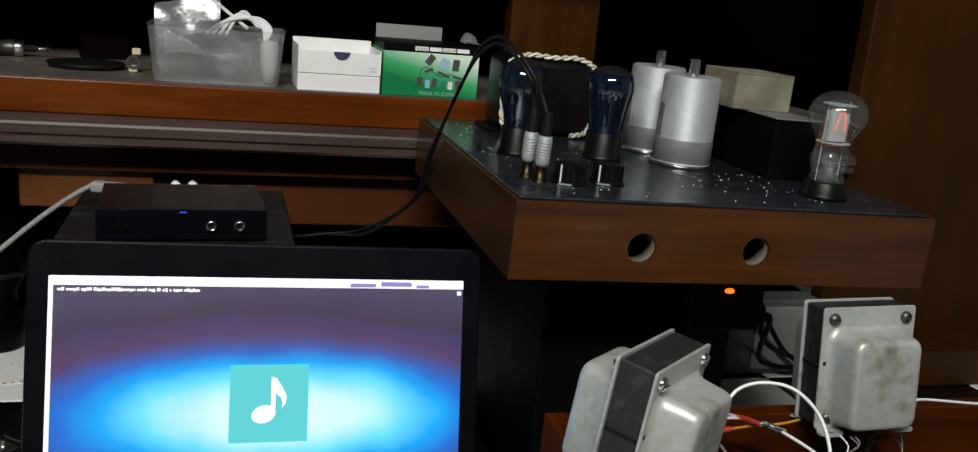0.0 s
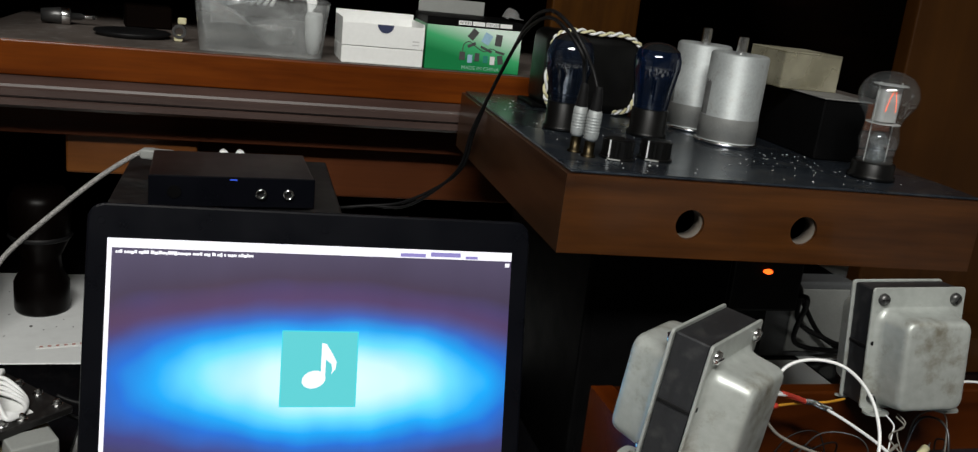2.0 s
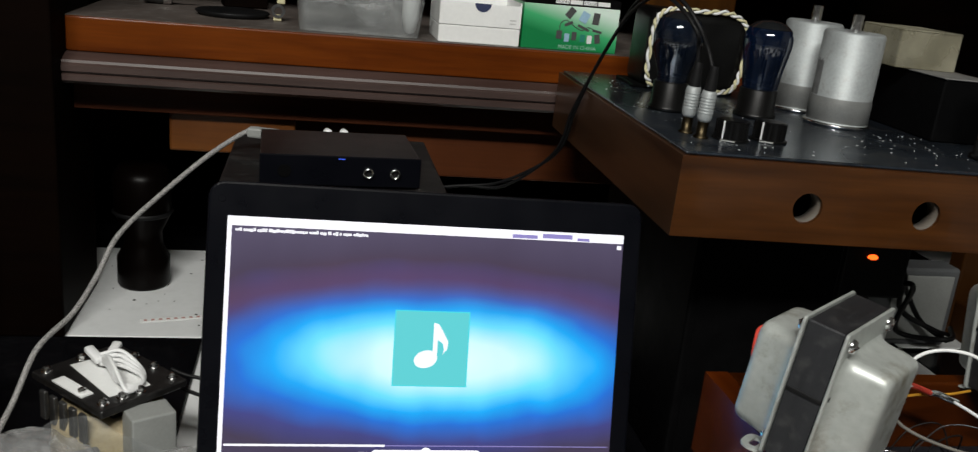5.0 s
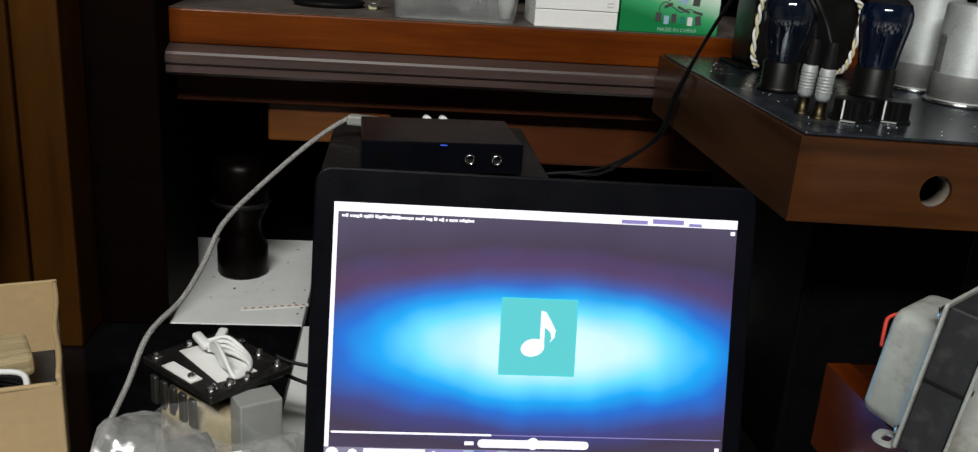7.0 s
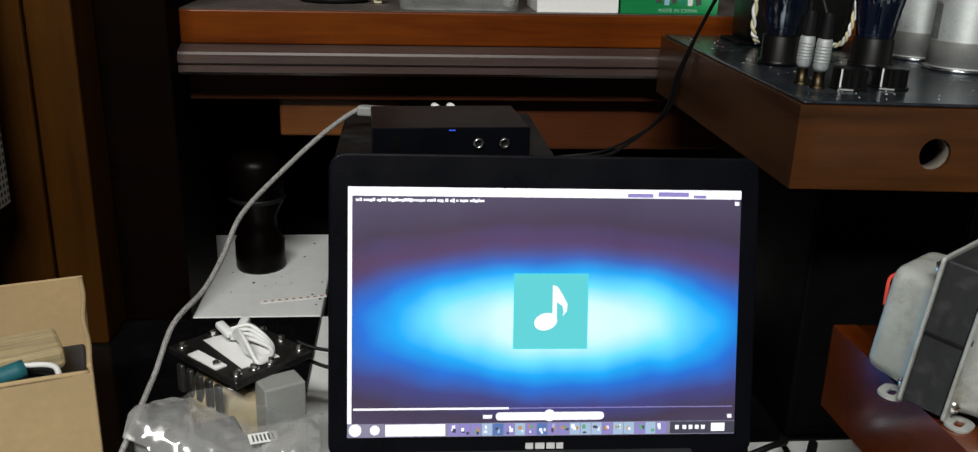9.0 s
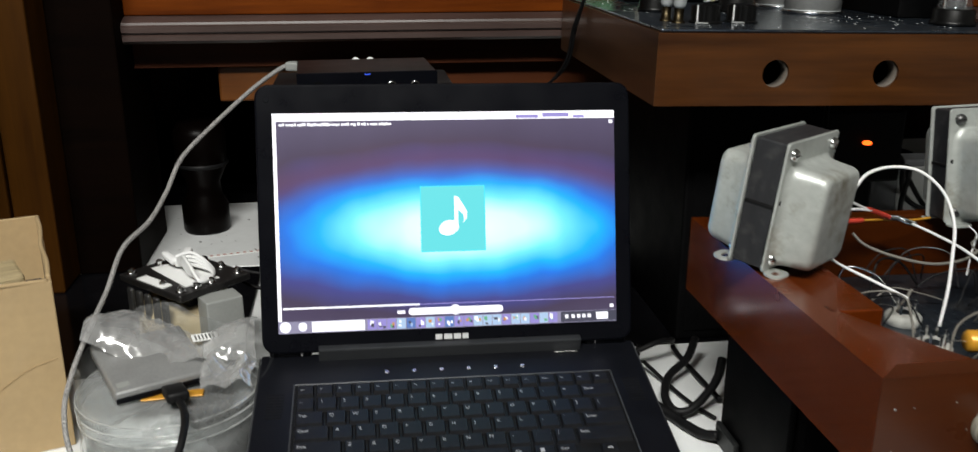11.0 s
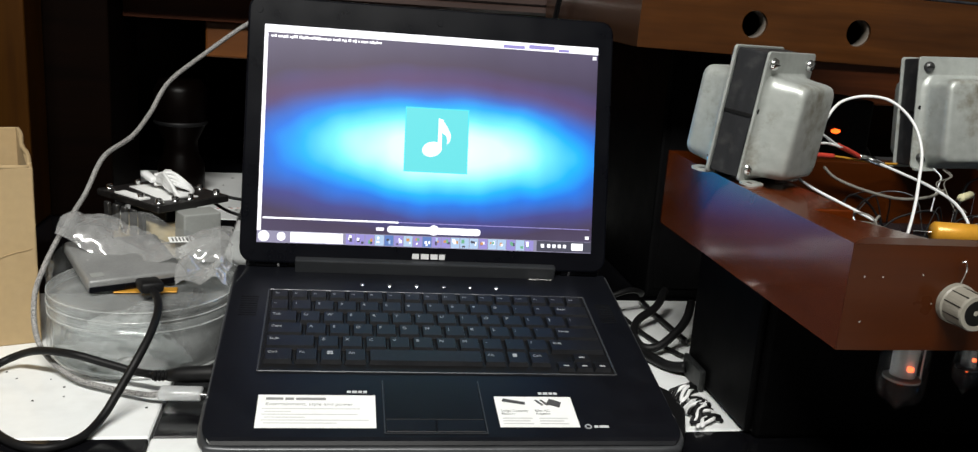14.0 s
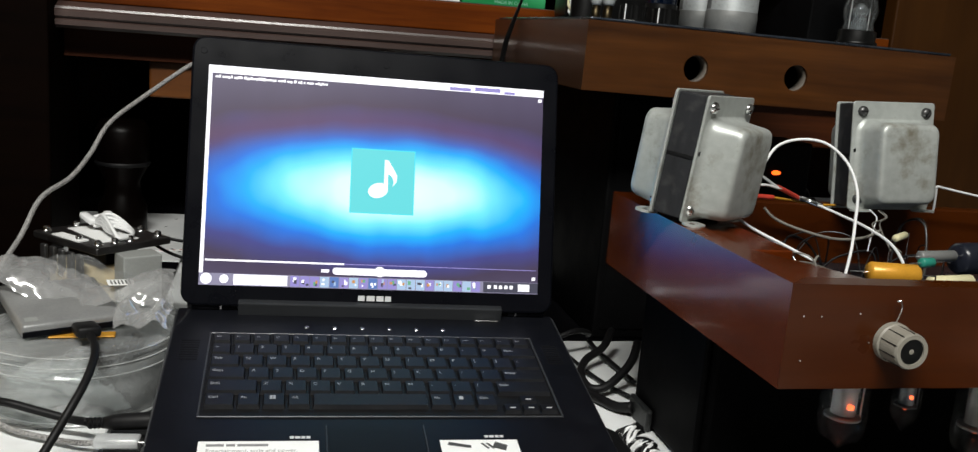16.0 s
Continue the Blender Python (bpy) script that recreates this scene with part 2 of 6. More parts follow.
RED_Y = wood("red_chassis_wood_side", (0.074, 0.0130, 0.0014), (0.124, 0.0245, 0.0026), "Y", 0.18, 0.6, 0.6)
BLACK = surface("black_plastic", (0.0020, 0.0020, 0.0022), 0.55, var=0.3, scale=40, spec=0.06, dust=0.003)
LAPTOP = surface("laptop_black", (0.0038, 0.0043, 0.0064), 0.40, var=0.2, scale=30, bump=0.08, spec=0.3, dust=0.006)
KEYCAP = surface("key_black", (0.0082, 0.0086, 0.0104), 0.42, var=0.22, scale=60, bump=0.1, spec=0.28, dust=0.016)
BEZEL = surface("bezel_black", (0.0026, 0.0029, 0.0046), 0.3, var=0.12, scale=30, bump=0.03, spec=0.12)
PLATE = surface("dark_metal_plate", (0.070, 0.088, 0.115), 0.27, 0.85, var=0.45, scale=10, bump=0.16, dust=0.34)
ALU = surface("dull_aluminium", (0.35, 0.375, 0.38), 0.55, 0.4, var=0.2, scale=30, bump=0.25, dust=0.25, stain=(0.22, 0.22, 0.20))
STEEL = surface("painted_steel_bell", (0.43, 0.455, 0.435), 0.44, 0.38, var=0.24, scale=9, bump=0.26, depth=0.0010, dust=0.10, stain=(0.15, 0.125, 0.07), stain_cut=0.535)
CHROME = surface("bright_metal", (0.75, 0.75, 0.75), 0.2, 1.0, var=0.1, scale=60, bump=0.1)
DARKBOLT = surface("oxidised_bolt", (0.10, 0.10, 0.10), 0.4, 0.8, var=0.3, scale=90)
CORE = surface("black_lamination", (0.022, 0.023, 0.026), 0.45, 0.3, var=0.3, scale=20, stretch=(1, 8, 1), dust=0.08)
CARD = surface("brown_cardboard", (0.41, 0.295, 0.155), 0.85, var=0.12, scale=9, bump=0.25, dust=0.05)
WHITE = surface("white_card", (0.84, 0.85, 0.84), 0.6, var=0.06, scale=14, bump=0.08)
WHITEP = surface("white_plastic", (0.75, 0.76, 0.76), 0.4, var=0.06, scale=40, bump=0.05)
GREYP = surface("grey_plastic", (0.27, 0.28, 0.27), 0.5, var=0.12, scale=30, dust=0.1)
RUBBER = surface("black_rubber", (0.006, 0.006, 0.0065), 0.5, var=0.3, scale=60, spec=0.2, dust=0.008)
TILE_W = surface("white_glazed_tile", (0.84, 0.86, 0.86), 0.16, var=0.05, scale=7, bump=0.05, dust=0.12)
TILE_B = surface("black_glazed_tile", (0.004, 0.004, 0.005), 0.14, var=0.4, scale=9, bump=0.05, dust=0.01)
GROUT = surface("grout", (0.10, 0.10, 0.10), 0.9, var=0.3, scale=50)
PLASTER = surface("wall_paint", (0.20, 0.195, 0.18), 0.8, var=0.06, scale=3, bump=0.1)

# ---- structure ----
floor = solo("floor", box(-2.4, 2.4, -2.8, 1.25, -0.06, -0.007), GROUT, "tiled floor with black and white glazed squares", "floor", kind="structure")
tile_meshes = {}
for key, material in (("white", TILE_W), ("black", TILE_B)):
    b = box(-0.1555, 0.1555, -0.1555, 0.1555, -0.008, 0.0, 0.0012, 1)
    me = bpy.data.meshes.new("tile")
    b.to_mesh(me)
    b.free()
    me.materials.append(material)
    tile_meshes[key] = me
T = 0.3125
for i in range(-7, 8):
    for j in range(-8, 4):
        # Tile (2, -1) breaks the pattern: blackened for the dark under the chassis
        t = new("tile", tile_meshes["white" if (i + j) % 2 and (i, j) != (2, -1) else "black"])
        t.location = (-0.054 + T * i, -0.018 + T * j, 0)
        t.parent = floor
solo("ceiling", box(-2.2, 2.2, -2.6, 1.25, 2.5, 2.6), PLASTER, "plain painted ceiling", "ceiling", kind="structure")
solo("wall_north", box(-2.2, 2.2, 1.16, 1.25, -0.06, 2.5), PLASTER, "painted wall behind the cabinet", "wall", kind="structure")
solo("wall_south", box(-2.2, 2.2, -2.7, -2.6, -0.06, 2.5), PLASTER, "painted wall across the room", "wall", kind="structure")
solo("wall_west", box(-2.3, -2.2, -2.7, 1.25, -0.06, 2.5), PLASTER, "painted side wall", "wall", kind="structure")
solo("wall_east", box(2.2, 2.3, -2.7, 1.25, -0.06, 2.5), PLASTER, "painted side wall", "wall", kind="structure")

cab = thing("wooden_cabinet", "large dark reddish-brown wooden cabinet with open shelves", "cabinet")
part("back_panel", box(-0.6, 1.6, 1.10, 1.13, 0.0, 1.5), CAB_SHADE, cab)
part("shelf", box(-0.366, 0.83, 0.502, 1.10, 0.327, 0.3662, 0.002), CAB_X, cab)
part("shelf_top", box(-0.366, 0.83, 0.5035, 1.10, 0.3663, 0.3670, 0.0002, 1), surface("dusty_shelf_top", (0.10, 0.082, 0.072), 0.5, var=0.3, scale=14, dust=0.3), cab, "dusty grey-brown shelf top")
prof = [(0.53, 0.293), (0.486, 0.293), (0.480, 0.297), (0.480, 0.303), (0.483, 0.305), (0.478, 0.308), (0.478, 0.315), (0.481, 0.317), (0.482, 0.320), (0.5015, 0.3265), (0.53, 0.3265)]
b = prism(prof, -0.366, 0.83)
bmesh.ops.transform(b, matrix=Matrix(((0, 0, 1, 0), (1, 0, 0, 0), (0, 1, 0, 0), (0, 0, 0, 1))), verts=b.verts)
part("moulding", b, MOULD, cab, "grooved dark moulding")
part("rail", box(-0.262, -0.1115, 0.545, 0.572, 0.207, 0.256, 0.003), RAIL, cab, "pale orange wooden cleat")
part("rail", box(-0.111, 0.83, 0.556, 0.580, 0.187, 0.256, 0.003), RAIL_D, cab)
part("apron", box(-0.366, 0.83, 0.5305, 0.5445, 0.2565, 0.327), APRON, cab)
part("pilaster", box(-0.80, -0.497, 0.385, 0.62, 0.0, 1.5, 0.003), CAB_Z, cab)
part("pilaster", box(-0.492, -0.445, 0.38, 0.62, 0.0, 1.5, 0.003), CAB_Z, cab)
# Stile carries the recess's shade in its near-black colour
part("stile", box(-0.445, -0.366, 0.445, 0.62, 0.0, 1.5, 0.003), CAB_SHADE, cab)
part("side_panel", box(-0.82, -0.80, 0.385, 1.12, 0.0, 1.5), CAB_SHADE, cab)
part("divider", box(0.34, 0.467, 0.60, 0.63, 0.367, 0.80, 0.003), CAB_Z, cab)
part("door_panel", box(0.832, 1.6, 0.50, 0.53, 0.0, 1.5, 0.003), DOOR, cab)
part("plinth", box(0.834, 1.6, 0.40, 0.499, 0.0, 0.055, 0.003), DOOR, cab)
# Unseen shelf added to keep lamp light off the cabinet's back
part("shade_shelf", box(-0.445, 0.83, 0.46, 1.10, 0.585, 0.615, 0.003), CAB_X, cab)
part("top", box(-0.82, 1.6, 0.38, 1.13, 1.5, 1.53), CAB_SHADE, cab)

# ---- laptop ----
laptop = thing("laptop", "open black notebook computer playing music, raised at the rear", "laptop", pose(-0.0012, -0.2375, 0.0196, 11.66, 0.71, -0.32))
LID_M = Matrix.Translation((0, 0.2536, 0.0225)) @ pose(0, 0, 0, 63.65, 0, 0)
b = bmesh.new()
sec = [(0.0095, -0.0110, 0.160), (0.0120, -0.0135, 0.163), (0.034, -0.0200, 0.166), (0.2, -0.034, 0.166), (0.25, -0.036, 0.166), (0.256, -0.03, 0.167), (0.256, -0.004, 0.168), (0.252, 0.0, 0.168),
       (0.030, 0.0, 0.1690), (0.021, 0.0, 0.1680), (0.0145, 0.0, 0.1655), (0.0110, -0.0005, 0.1625), (0.0090, -0.0025, 0.1600)]
vs = [[b.verts.new((sx * w, y, z)) for y, z, w in sec] for sx in (-1, 1)]
b.faces.new(vs[0])
b.faces.new(vs[1][::-1])
for i in range(len(sec)):
    j = (i + 1) % len(sec)
    b.faces.new((vs[0][i], vs[1][i], vs[1][j], vs[0][j]))
bmesh.ops.recalc_face_normals(b, faces=b.faces)
part("base", b, LAPTOP, laptop)
# lid: its own plane, with u up from the bottom edge of the picture
lid = part("lid", prism(rounded(0.334, 0.236, 0.012, 5, 0, 0.1), -0.012, 0.0, 0.002, 2, LID_M), BEZEL, laptop)

def lettering(body, size, m, material, parent, name="lettering", align="LEFT", label=""):
    cu = bpy.data.curves.new(name, "FONT")
    cu.body, cu.size, cu.align_x, cu.extrude = body, size, align, 0.00004
    tmp = bpy.data.objects.new(name, cu)
    me = bpy.data.meshes.new_from_object(tmp)
    bpy.data.objects.remove(tmp)
    me.materials.append(material)
    ob = new(name, me)
    ob.parent, ob.matrix_local = parent, m
    if label:
        tagged(ob, label)
    return ob


def bars(rows, material, parent, name="print_line", m=None):
    """Thin plain bars for writing too small to read: (x, y, width, height), on z = 0."""
    for x, y, w, h in rows:
        ob = part(name, box(x, x + w, y, y + h, 0, 0.00012), material, parent)
        if m is not None:
            ob.matrix_local = m


INK = surface("dark_print", (0.06, 0.06, 0.06), 0.6, var=0.1)
INKL = surface("pale_print", (0.58, 0.58, 0.58), 0.6, var=0.1)
LEGEND = surface("key_legend", (0.36, 0.37, 0.39), 0.5, var=0.05)
MARK = surface("silver_mark", (0.58, 0.59, 0.60), 0.4, var=0.05)
HINGE = surface("satin_hinge_cover", (0.026, 0.028, 0.031), 0.38, 0.15, var=0.12, scale=40)
TRIM = surface("laptop_grey_trim", (0.060, 0.063, 0.068), 0.35, 0.4, var=0.15, scale=40)

# front edge, feet and hinges
b = cord([(-0.1695, 0.060, -0.0075), (-0.1690, 0.026, -0.0075), (-0.1655, 0.0130, -0.0075), (-0.1560, 0.0085, -0.0075), (-0.1, 0.0080, -0.0075), (0.1, 0.0080, -0.0075), (0.1560, 0.0085, -0.0075), (0.1655, 0.0130, -0.0075), (0.1690, 0.026, -0.0075), (0.1695, 0.060, -0.0075)], 0.0030, 8, 6)
for v in b.verts:
    v.co.z = -0.0068 + (v.co.z + 0.0075) * 1.35
part("front_trim", b, TRIM, laptop, "grey front edge strip", True)
for sx in (-1, 1):
    part("side_trim", box(sx * 0.1693 - 0.0012, sx * 0.1693 + 0.0012, 0.060, 0.252, -0.0085, -0.0012, 0.0008, 1), TRIM, laptop, "grey side edge strip")
for x in (-0.045, -0.021, 0.012, 0.038):
    part("front_button", box(x, x + 0.008, 0.0044, 0.0056, -0.0084, -0.0056, 0.0004, 1), TRIM, laptop)
    part("button_mark", box(x + 0.011, x + 0.0145, 0.0046, 0.0056, -0.0076, -0.0064), LEGEND, laptop)
for x in (0.112, 0.142):
    part("front_light", box(x, x + 0.002, 0.0046, 0.0056, -0.0078, -0.0062), CHROME, laptop)
for x in (-0.13, 0.13):
    part("rear_foot", prism([(x - 0.012, 0.205), (x + 0.012, 0.205), (x + 0.012, 0.235), (x - 0.012, 0.235)], -0.0655, -0.033, 0.002, 1), RUBBER, laptop)
for x in (-0.143, 0.143):
    part("hinge", cyl(0.0055, -0.018, 0.018, 16, 0.001, Matrix.Translation((x, 0.2535, 0.004)) @ pose(0, 0, 0, 0, 90, 0)), BEZEL, laptop, smooth=True)
    part("hinge_cap", cyl(0.0057, -0.0012, 0.0012, 16, 0.0004, Matrix.Translation((x * 0.93, 0.2535, 0.004)) @ pose(0, 0, 0, 0, 90, 0)), CHROME, laptop)
part("hinge_cover", box(-0.1182, 0.1182, 0.2415, 0.2560, -0.001, 0.0120, 0.0014, 2), HINGE, laptop, "dark grey satin hinge cover")
part("status_strip", box(0.0925, 0.1145, 0.2372, 0.2402, 0.0, 0.0022, 0.0005, 1), CHROME, laptop)
for i in range(6):
    part("shortcut_button", cyl(0.0022, -0.0005, 0.0009, 14, 0.0004, pose(-0.0591 + i * 0.0240, 0.2220, 0)), CHROME, laptop)
for s in (-1, 1):
    for i in range(9):
        part("speaker_slot", box(s * 0.1525 - 0.007, s * 0.1525 + 0.007, 0.168 + i * 0.0036, 0.1692 + i * 0.0036, -0.0005, 0.0003), RUBBER, laptop)

# keyboard
well = part("keyboard_well", box(-0.1370, 0.1370, 0.0905, 0.2085, -0.0004, 0.0004, 0.0002, 1), RUBBER, laptop)
b = bmesh.new()
for x0, x1, y0, y1 in ((-0.1385, 0.1385, 0.2085, 0.2097), (-0.1385, 0.1385, 0.0893, 0.0905), (-0.1385, -0.1371, 0.0893, 0.2097), (0.1371, 0.1385, 0.0893, 0.2097)):
    box(x0, x1, y0, y1, -0.0002, 0.0012, 0.0003, 1, bm=b)
part("keyboard_frame", b, TRIM, laptop)
key_meshes = {}


def key(x0, x1, y0, y1, legend="", size=0.0048):
    w, h = round(x1 - x0, 4), round(y1 - y0, 4)
    if (w, h) not in key_meshes:
        b = bmesh.new()
        lo = [b.verts.new((sx * w / 2, sy * h / 2, 0.0004)) for sx, sy in ((-1, -1), (1, -1), (1, 1), (-1, 1))]
        hi = [b.verts.new((sx * (w / 2 - 0.0010), sy * (h / 2 - 0.0012) + 0.0005, 0.0036)) for sx, sy in ((-1, -1), (1, -1), (1, 1), (-1, 1))]
        b.faces.new(hi)
        for i in range(4):
            b.faces.new((lo[i], lo[(i + 1) % 4], hi[(i + 1) % 4], hi[i]))
        me = bpy.data.meshes.new("key")
        b.to_mesh(me)
        b.free()
        me.materials.append(KEYCAP)
        key_meshes[(w, h)] = me
    k = new("key", key_meshes[(w, h)])
    k.parent, k.location = laptop, ((x0 + x1) / 2, (y0 + y1) / 2, 0)
    if legend:
        lettering(legend, size, Matrix.Translation((-w / 2 + 0.0028, h / 2 - min(0.0070, h * 0.62), 0.00365)), LEGEND, k, "legend")


GAP = 0.0019
X0, X1 = -0.1348, 0.1348
for row, y0, h in (("num", 0.1728, 0.0155), ("q", 0.1548, 0.0164), ("a", 0.1367, 0.0164), ("z", 0.1183, 0.0166)):
    first, letters, pitch = {"num": (0.0168, "1234567890-=", 0.0186), "q": (0.0245, "QWERTYUIOP[]", 0.0186),
                             "a": (0.0296, "ASDFGHJKL;'", 0.0186), "z": (0.0396, "ZXCVBNM,./", 0.0186)}[row]
    key(X0, X0 + first - GAP, y0, y0 + h, {"num": "~", "q": "Tab", "a": "Caps", "z": "Shift"}[row], 0.0042)
    x = X0 + first
    for ch in letters:
        key(x, x + pitch - GAP, y0, y0 + h, ch)
        x += pitch
    key(x, X1, y0, y0 + h, {"num": "Back", "q": "|", "a": "Enter", "z": "Shift"}[row], 0.0042)
fn = ["Esc"] + ["F%d" % i for i in range(1, 13)] + ["Num", "Prt", "Ins", "Del"]
fp = (X1 - X0) / len(fn)
for i, s in enumerate(fn):
    key(X0 + i * fp, X0 + (i + 1) * fp - GAP, 0.1915, 0.2050, s, 0.0026)
for x0, x1, s in ((-0.1348, -0.1132, "Ctrl"), (-0.1113, -0.0945, "Fn"), (-0.0926, -0.0760, ""), (-0.0741, -0.0575, "Alt"), (-0.0556, 0.0326, ""), (0.0345, 0.0508, "Alt"), (0.0527, 0.0690, ""), (0.0709, 0.0870, "Ctrl")):
    key(x0, x1, 0.0996, 0.1164, s, 0.0042)
# four-pane mark and menu mark on their keys
for dx in (0, 0.0024):
    for dy in (0, 0.0024):
        part("key_mark", box(-0.0875 + dx, -0.0855 + dx, 0.1085 + dy, 0.1105 + dy, 0.0037, 0.0038), LEGEND, laptop)
part("key_mark", box(0.0575, 0.0608, 0.1085, 0.1128, 0.0037, 0.0038), LEGEND, laptop)
key(0.1065, 0.1205, 0.1050, 0.1150)
for x0 in (0.0915, 0.1065, 0.1210):
    key(x0, x0 + 0.0138, 0.0932, 0.1034)
for x, y in ((0.1135, 0.1085), (0.0985, 0.0968), (0.1135, 0.0968), (0.1280, 0.0968)):
    part("key_mark", box(x - 0.0022, x + 0.0022, y, y + 0.0016, 0.0037, 0.0038), LEGEND, laptop)

# touch pad and palm rest
PAD = surface("touchpad_black", (0.0042, 0.0044, 0.0054), 0.34, var=0.2, scale=60, bump=0.06, spec=0.28, dust=0.004)
part("touchpad", box(-0.0452, 0.0248, 0.0340, 0.0790, -0.0006, 0.0003, 0.0002, 1), PAD, laptop)
for x0, x1 in ((-0.0452, -0.0106), (-0.0098, 0.0248)):
    part("pad_button", box(x0, x1, 0.0200, 0.0328, -0.0006, 0.0007, 0.0004, 1), LAPTOP, laptop)
b = bmesh.new()
for x0, x1, y0, y1 in ((-0.0465, -0.0458, 0.0188, 0.080), (0.0254, 0.0261, 0.0188, 0.080), (-0.0465, 0.0261, 0.0181, 0.0188)):
    box(x0, x1, y0, y1, -0.0002, 0.0005, bm=b)
part("pad_frame", b, TRIM, laptop)
s1 = part("sticker", box(-0.1345, -0.0520, 0.0240, 0.0612, 0.0, 0.00025), WHITE, laptop, "white printed product sticker")
UP = Matrix.Translation((0, -0.0040, 0.0003))
UP2 = Matrix.Translation((0.0030, -0.0032, 0.0003))
bars([(-0.129, 0.0592, 0.012, 0.0026), (-0.1155, 0.0592, 0.006, 0.0026), (-0.108, 0.0592, 0.021, 0.0026)], surface("grey_print", (0.22, 0.22, 0.22), 0.6), s1, m=UP)
lettering("Entertainment, style and power.", 0.0048, Matrix.Translation((-0.129, 0.0490, 0.0003)), surface("mid_grey_print", (0.30, 0.30, 0.30), 0.6), s1)
bars([(-0.131, 0.0487, 0.068, 0.0009), (-0.129, 0.0455, 0.018, 0.0009), (-0.131, 0.0423, 0.066, 0.0009), (-0.129, 0.0391, 0.028, 0.0009), (-0.131, 0.0359, 0.074, 0.0009), (-0.129, 0.0327, 0.050, 0.0009)], INKL, s1, m=UP)
s2 = part("sticker", box(0.0355, 0.0940, 0.0255, 0.0612, 0.0, 0.00025), WHITE, laptop, "white sticker with pictures of a battery and an adapter")
pp = []
pp.append(part("print_picture", prism([(0.036, 0.0585), (0.053, 0.0545), (0.0535, 0.0575), (0.0375, 0.0618)], 0.0003, 0.0006), INK, s2))
pp.append(part("print_picture", prism([(0.069, 0.0555), (0.0785, 0.0515), (0.081, 0.0575), (0.0725, 0.0618)], 0.0003, 0.0006), INK, s2))
for x in (0.061, 0.065):
    pp.append(part("print_picture", prism([(x, 0.0600), (x + 0.0045, 0.0535), (x + 0.006, 0.0545), (x + 0.0015, 0.0605)], 0.0003, 0.0006), INK, s2))
for q in pp:
    q.location = (0.0045, -0.0033, 0)
lettering("Large Capacity\nBattery", 0.0034, Matrix.Translation((0.0385, 0.0432, 0.0003)), INK, s2)
lettering("Slim AC\nAdapter", 0.0034, Matrix.Translation((0.0638, 0.0432, 0.0003)), INK, s2)
bars([(0.0355, 0.038, 0.022, 0.0012), (0.0355, 0.035, 0.02, 0.0012), (0.0355, 0.032, 0.022, 0.0012), (0.0625, 0.038, 0.021, 0.0012), (0.0625, 0.035, 0.018, 0.0012), (0.0625, 0.032, 0.021, 0.0012)], INKL, s2, m=UP2)
for x in (-0.0722, 0.0700):
    bars([(x, 0.0638, 0.0028, 0.0028), (x + 0.0036, 0.0638, 0.0036, 0.0028), (x + 0.008, 0.0638, 0.0028, 0.0028), (x + 0.0116, 0.0638, 0.0028, 0.0028)], MARK, laptop, "maker_mark", Matrix.Translation((0, 0, 0.0003)))
part("round_mark", lathe([(0.0016, 0.0002), (0.0026, 0.0002), (0.0026, 0.0005), (0.0016, 0.0005)], 16, pose(0.1000, 0.0262, 0), closed=False), LEGEND, laptop)
bars([(0.1045, 0.0249, 0.0030, 0.0026), (0.1083, 0.0249, 0.0070, 0.0026)], MARK, laptop, "maker_mark", Matrix.Translation((0, 0, 0.0003)))

# picture on the screen
scr_mat, n, l, p = nodes_of("screen_picture")
co = n.new("ShaderNodeTexCoord")
sep = n.new("ShaderNodeSeparateXYZ")
l.new(co.outputs["Object"], sep.inputs[0])


def node_math(n, l, op, a, b=None):
    q = n.new("ShaderNodeMath")
    q.operation = op
    for i, v in enumerate((a, b)):
        if v is None:
            continue
        if isinstance(v, (int, float)):
            q.inputs[i].default_value = v
        else:
            l.new(v, q.inputs[i])
    return q.outputs[0]


nz = n.new("ShaderNodeTexNoise")
nz.inputs["Scale"].default_value = 14
l.new(co.outputs["Object"], nz.inputs["Vector"])
wob = node_math(n, l, "MULTIPLY", node_math(n, l, "SUBTRACT", nz.outputs["Fac"], 0.5), 0.35)
ex = node_math(n, l, "DIVIDE", node_math(n, l, "SUBTRACT", sep.outputs["X"], 0.01), 0.165)
ey = node_math(n, l, "DIVIDE", node_math(n, l, "SUBTRACT", sep.outputs["Y"], 0.087), 0.052)
d = node_math(n, l, "SQRT", node_math(n, l, "ADD", node_math(n, l, "MULTIPLY", ex, ex), node_math(n, l, "MULTIPLY", ey, ey)))
d = node_math(n, l, "MULTIPLY", node_math(n, l, "ADD", d, wob), 0.5)
ramp = n.new("ShaderNodeValToRGB")
e = ramp.color_ramp.elements
e[0].position, e[0].color = 0.0, (0.80, 0.98, 1.0, 1)
e[1].position, e[1].color = 1.0, (0.075, 0.06, 0.115, 1)
for pos, c in ((0.16, (0.62, 0.95, 1.0)), (0.28, (0.14, 0.73, 1.0)), (0.38, (0.0, 0.38, 0.92)), (0.47, (0.008, 0.15, 0.64)), (0.60, (0.045, 0.05, 0.22)), (0.74, (0.05, 0.035, 0.075))):
    q = e.new(pos)
    q.color = (*c, 1)
l.new(d, ramp.inputs[0])
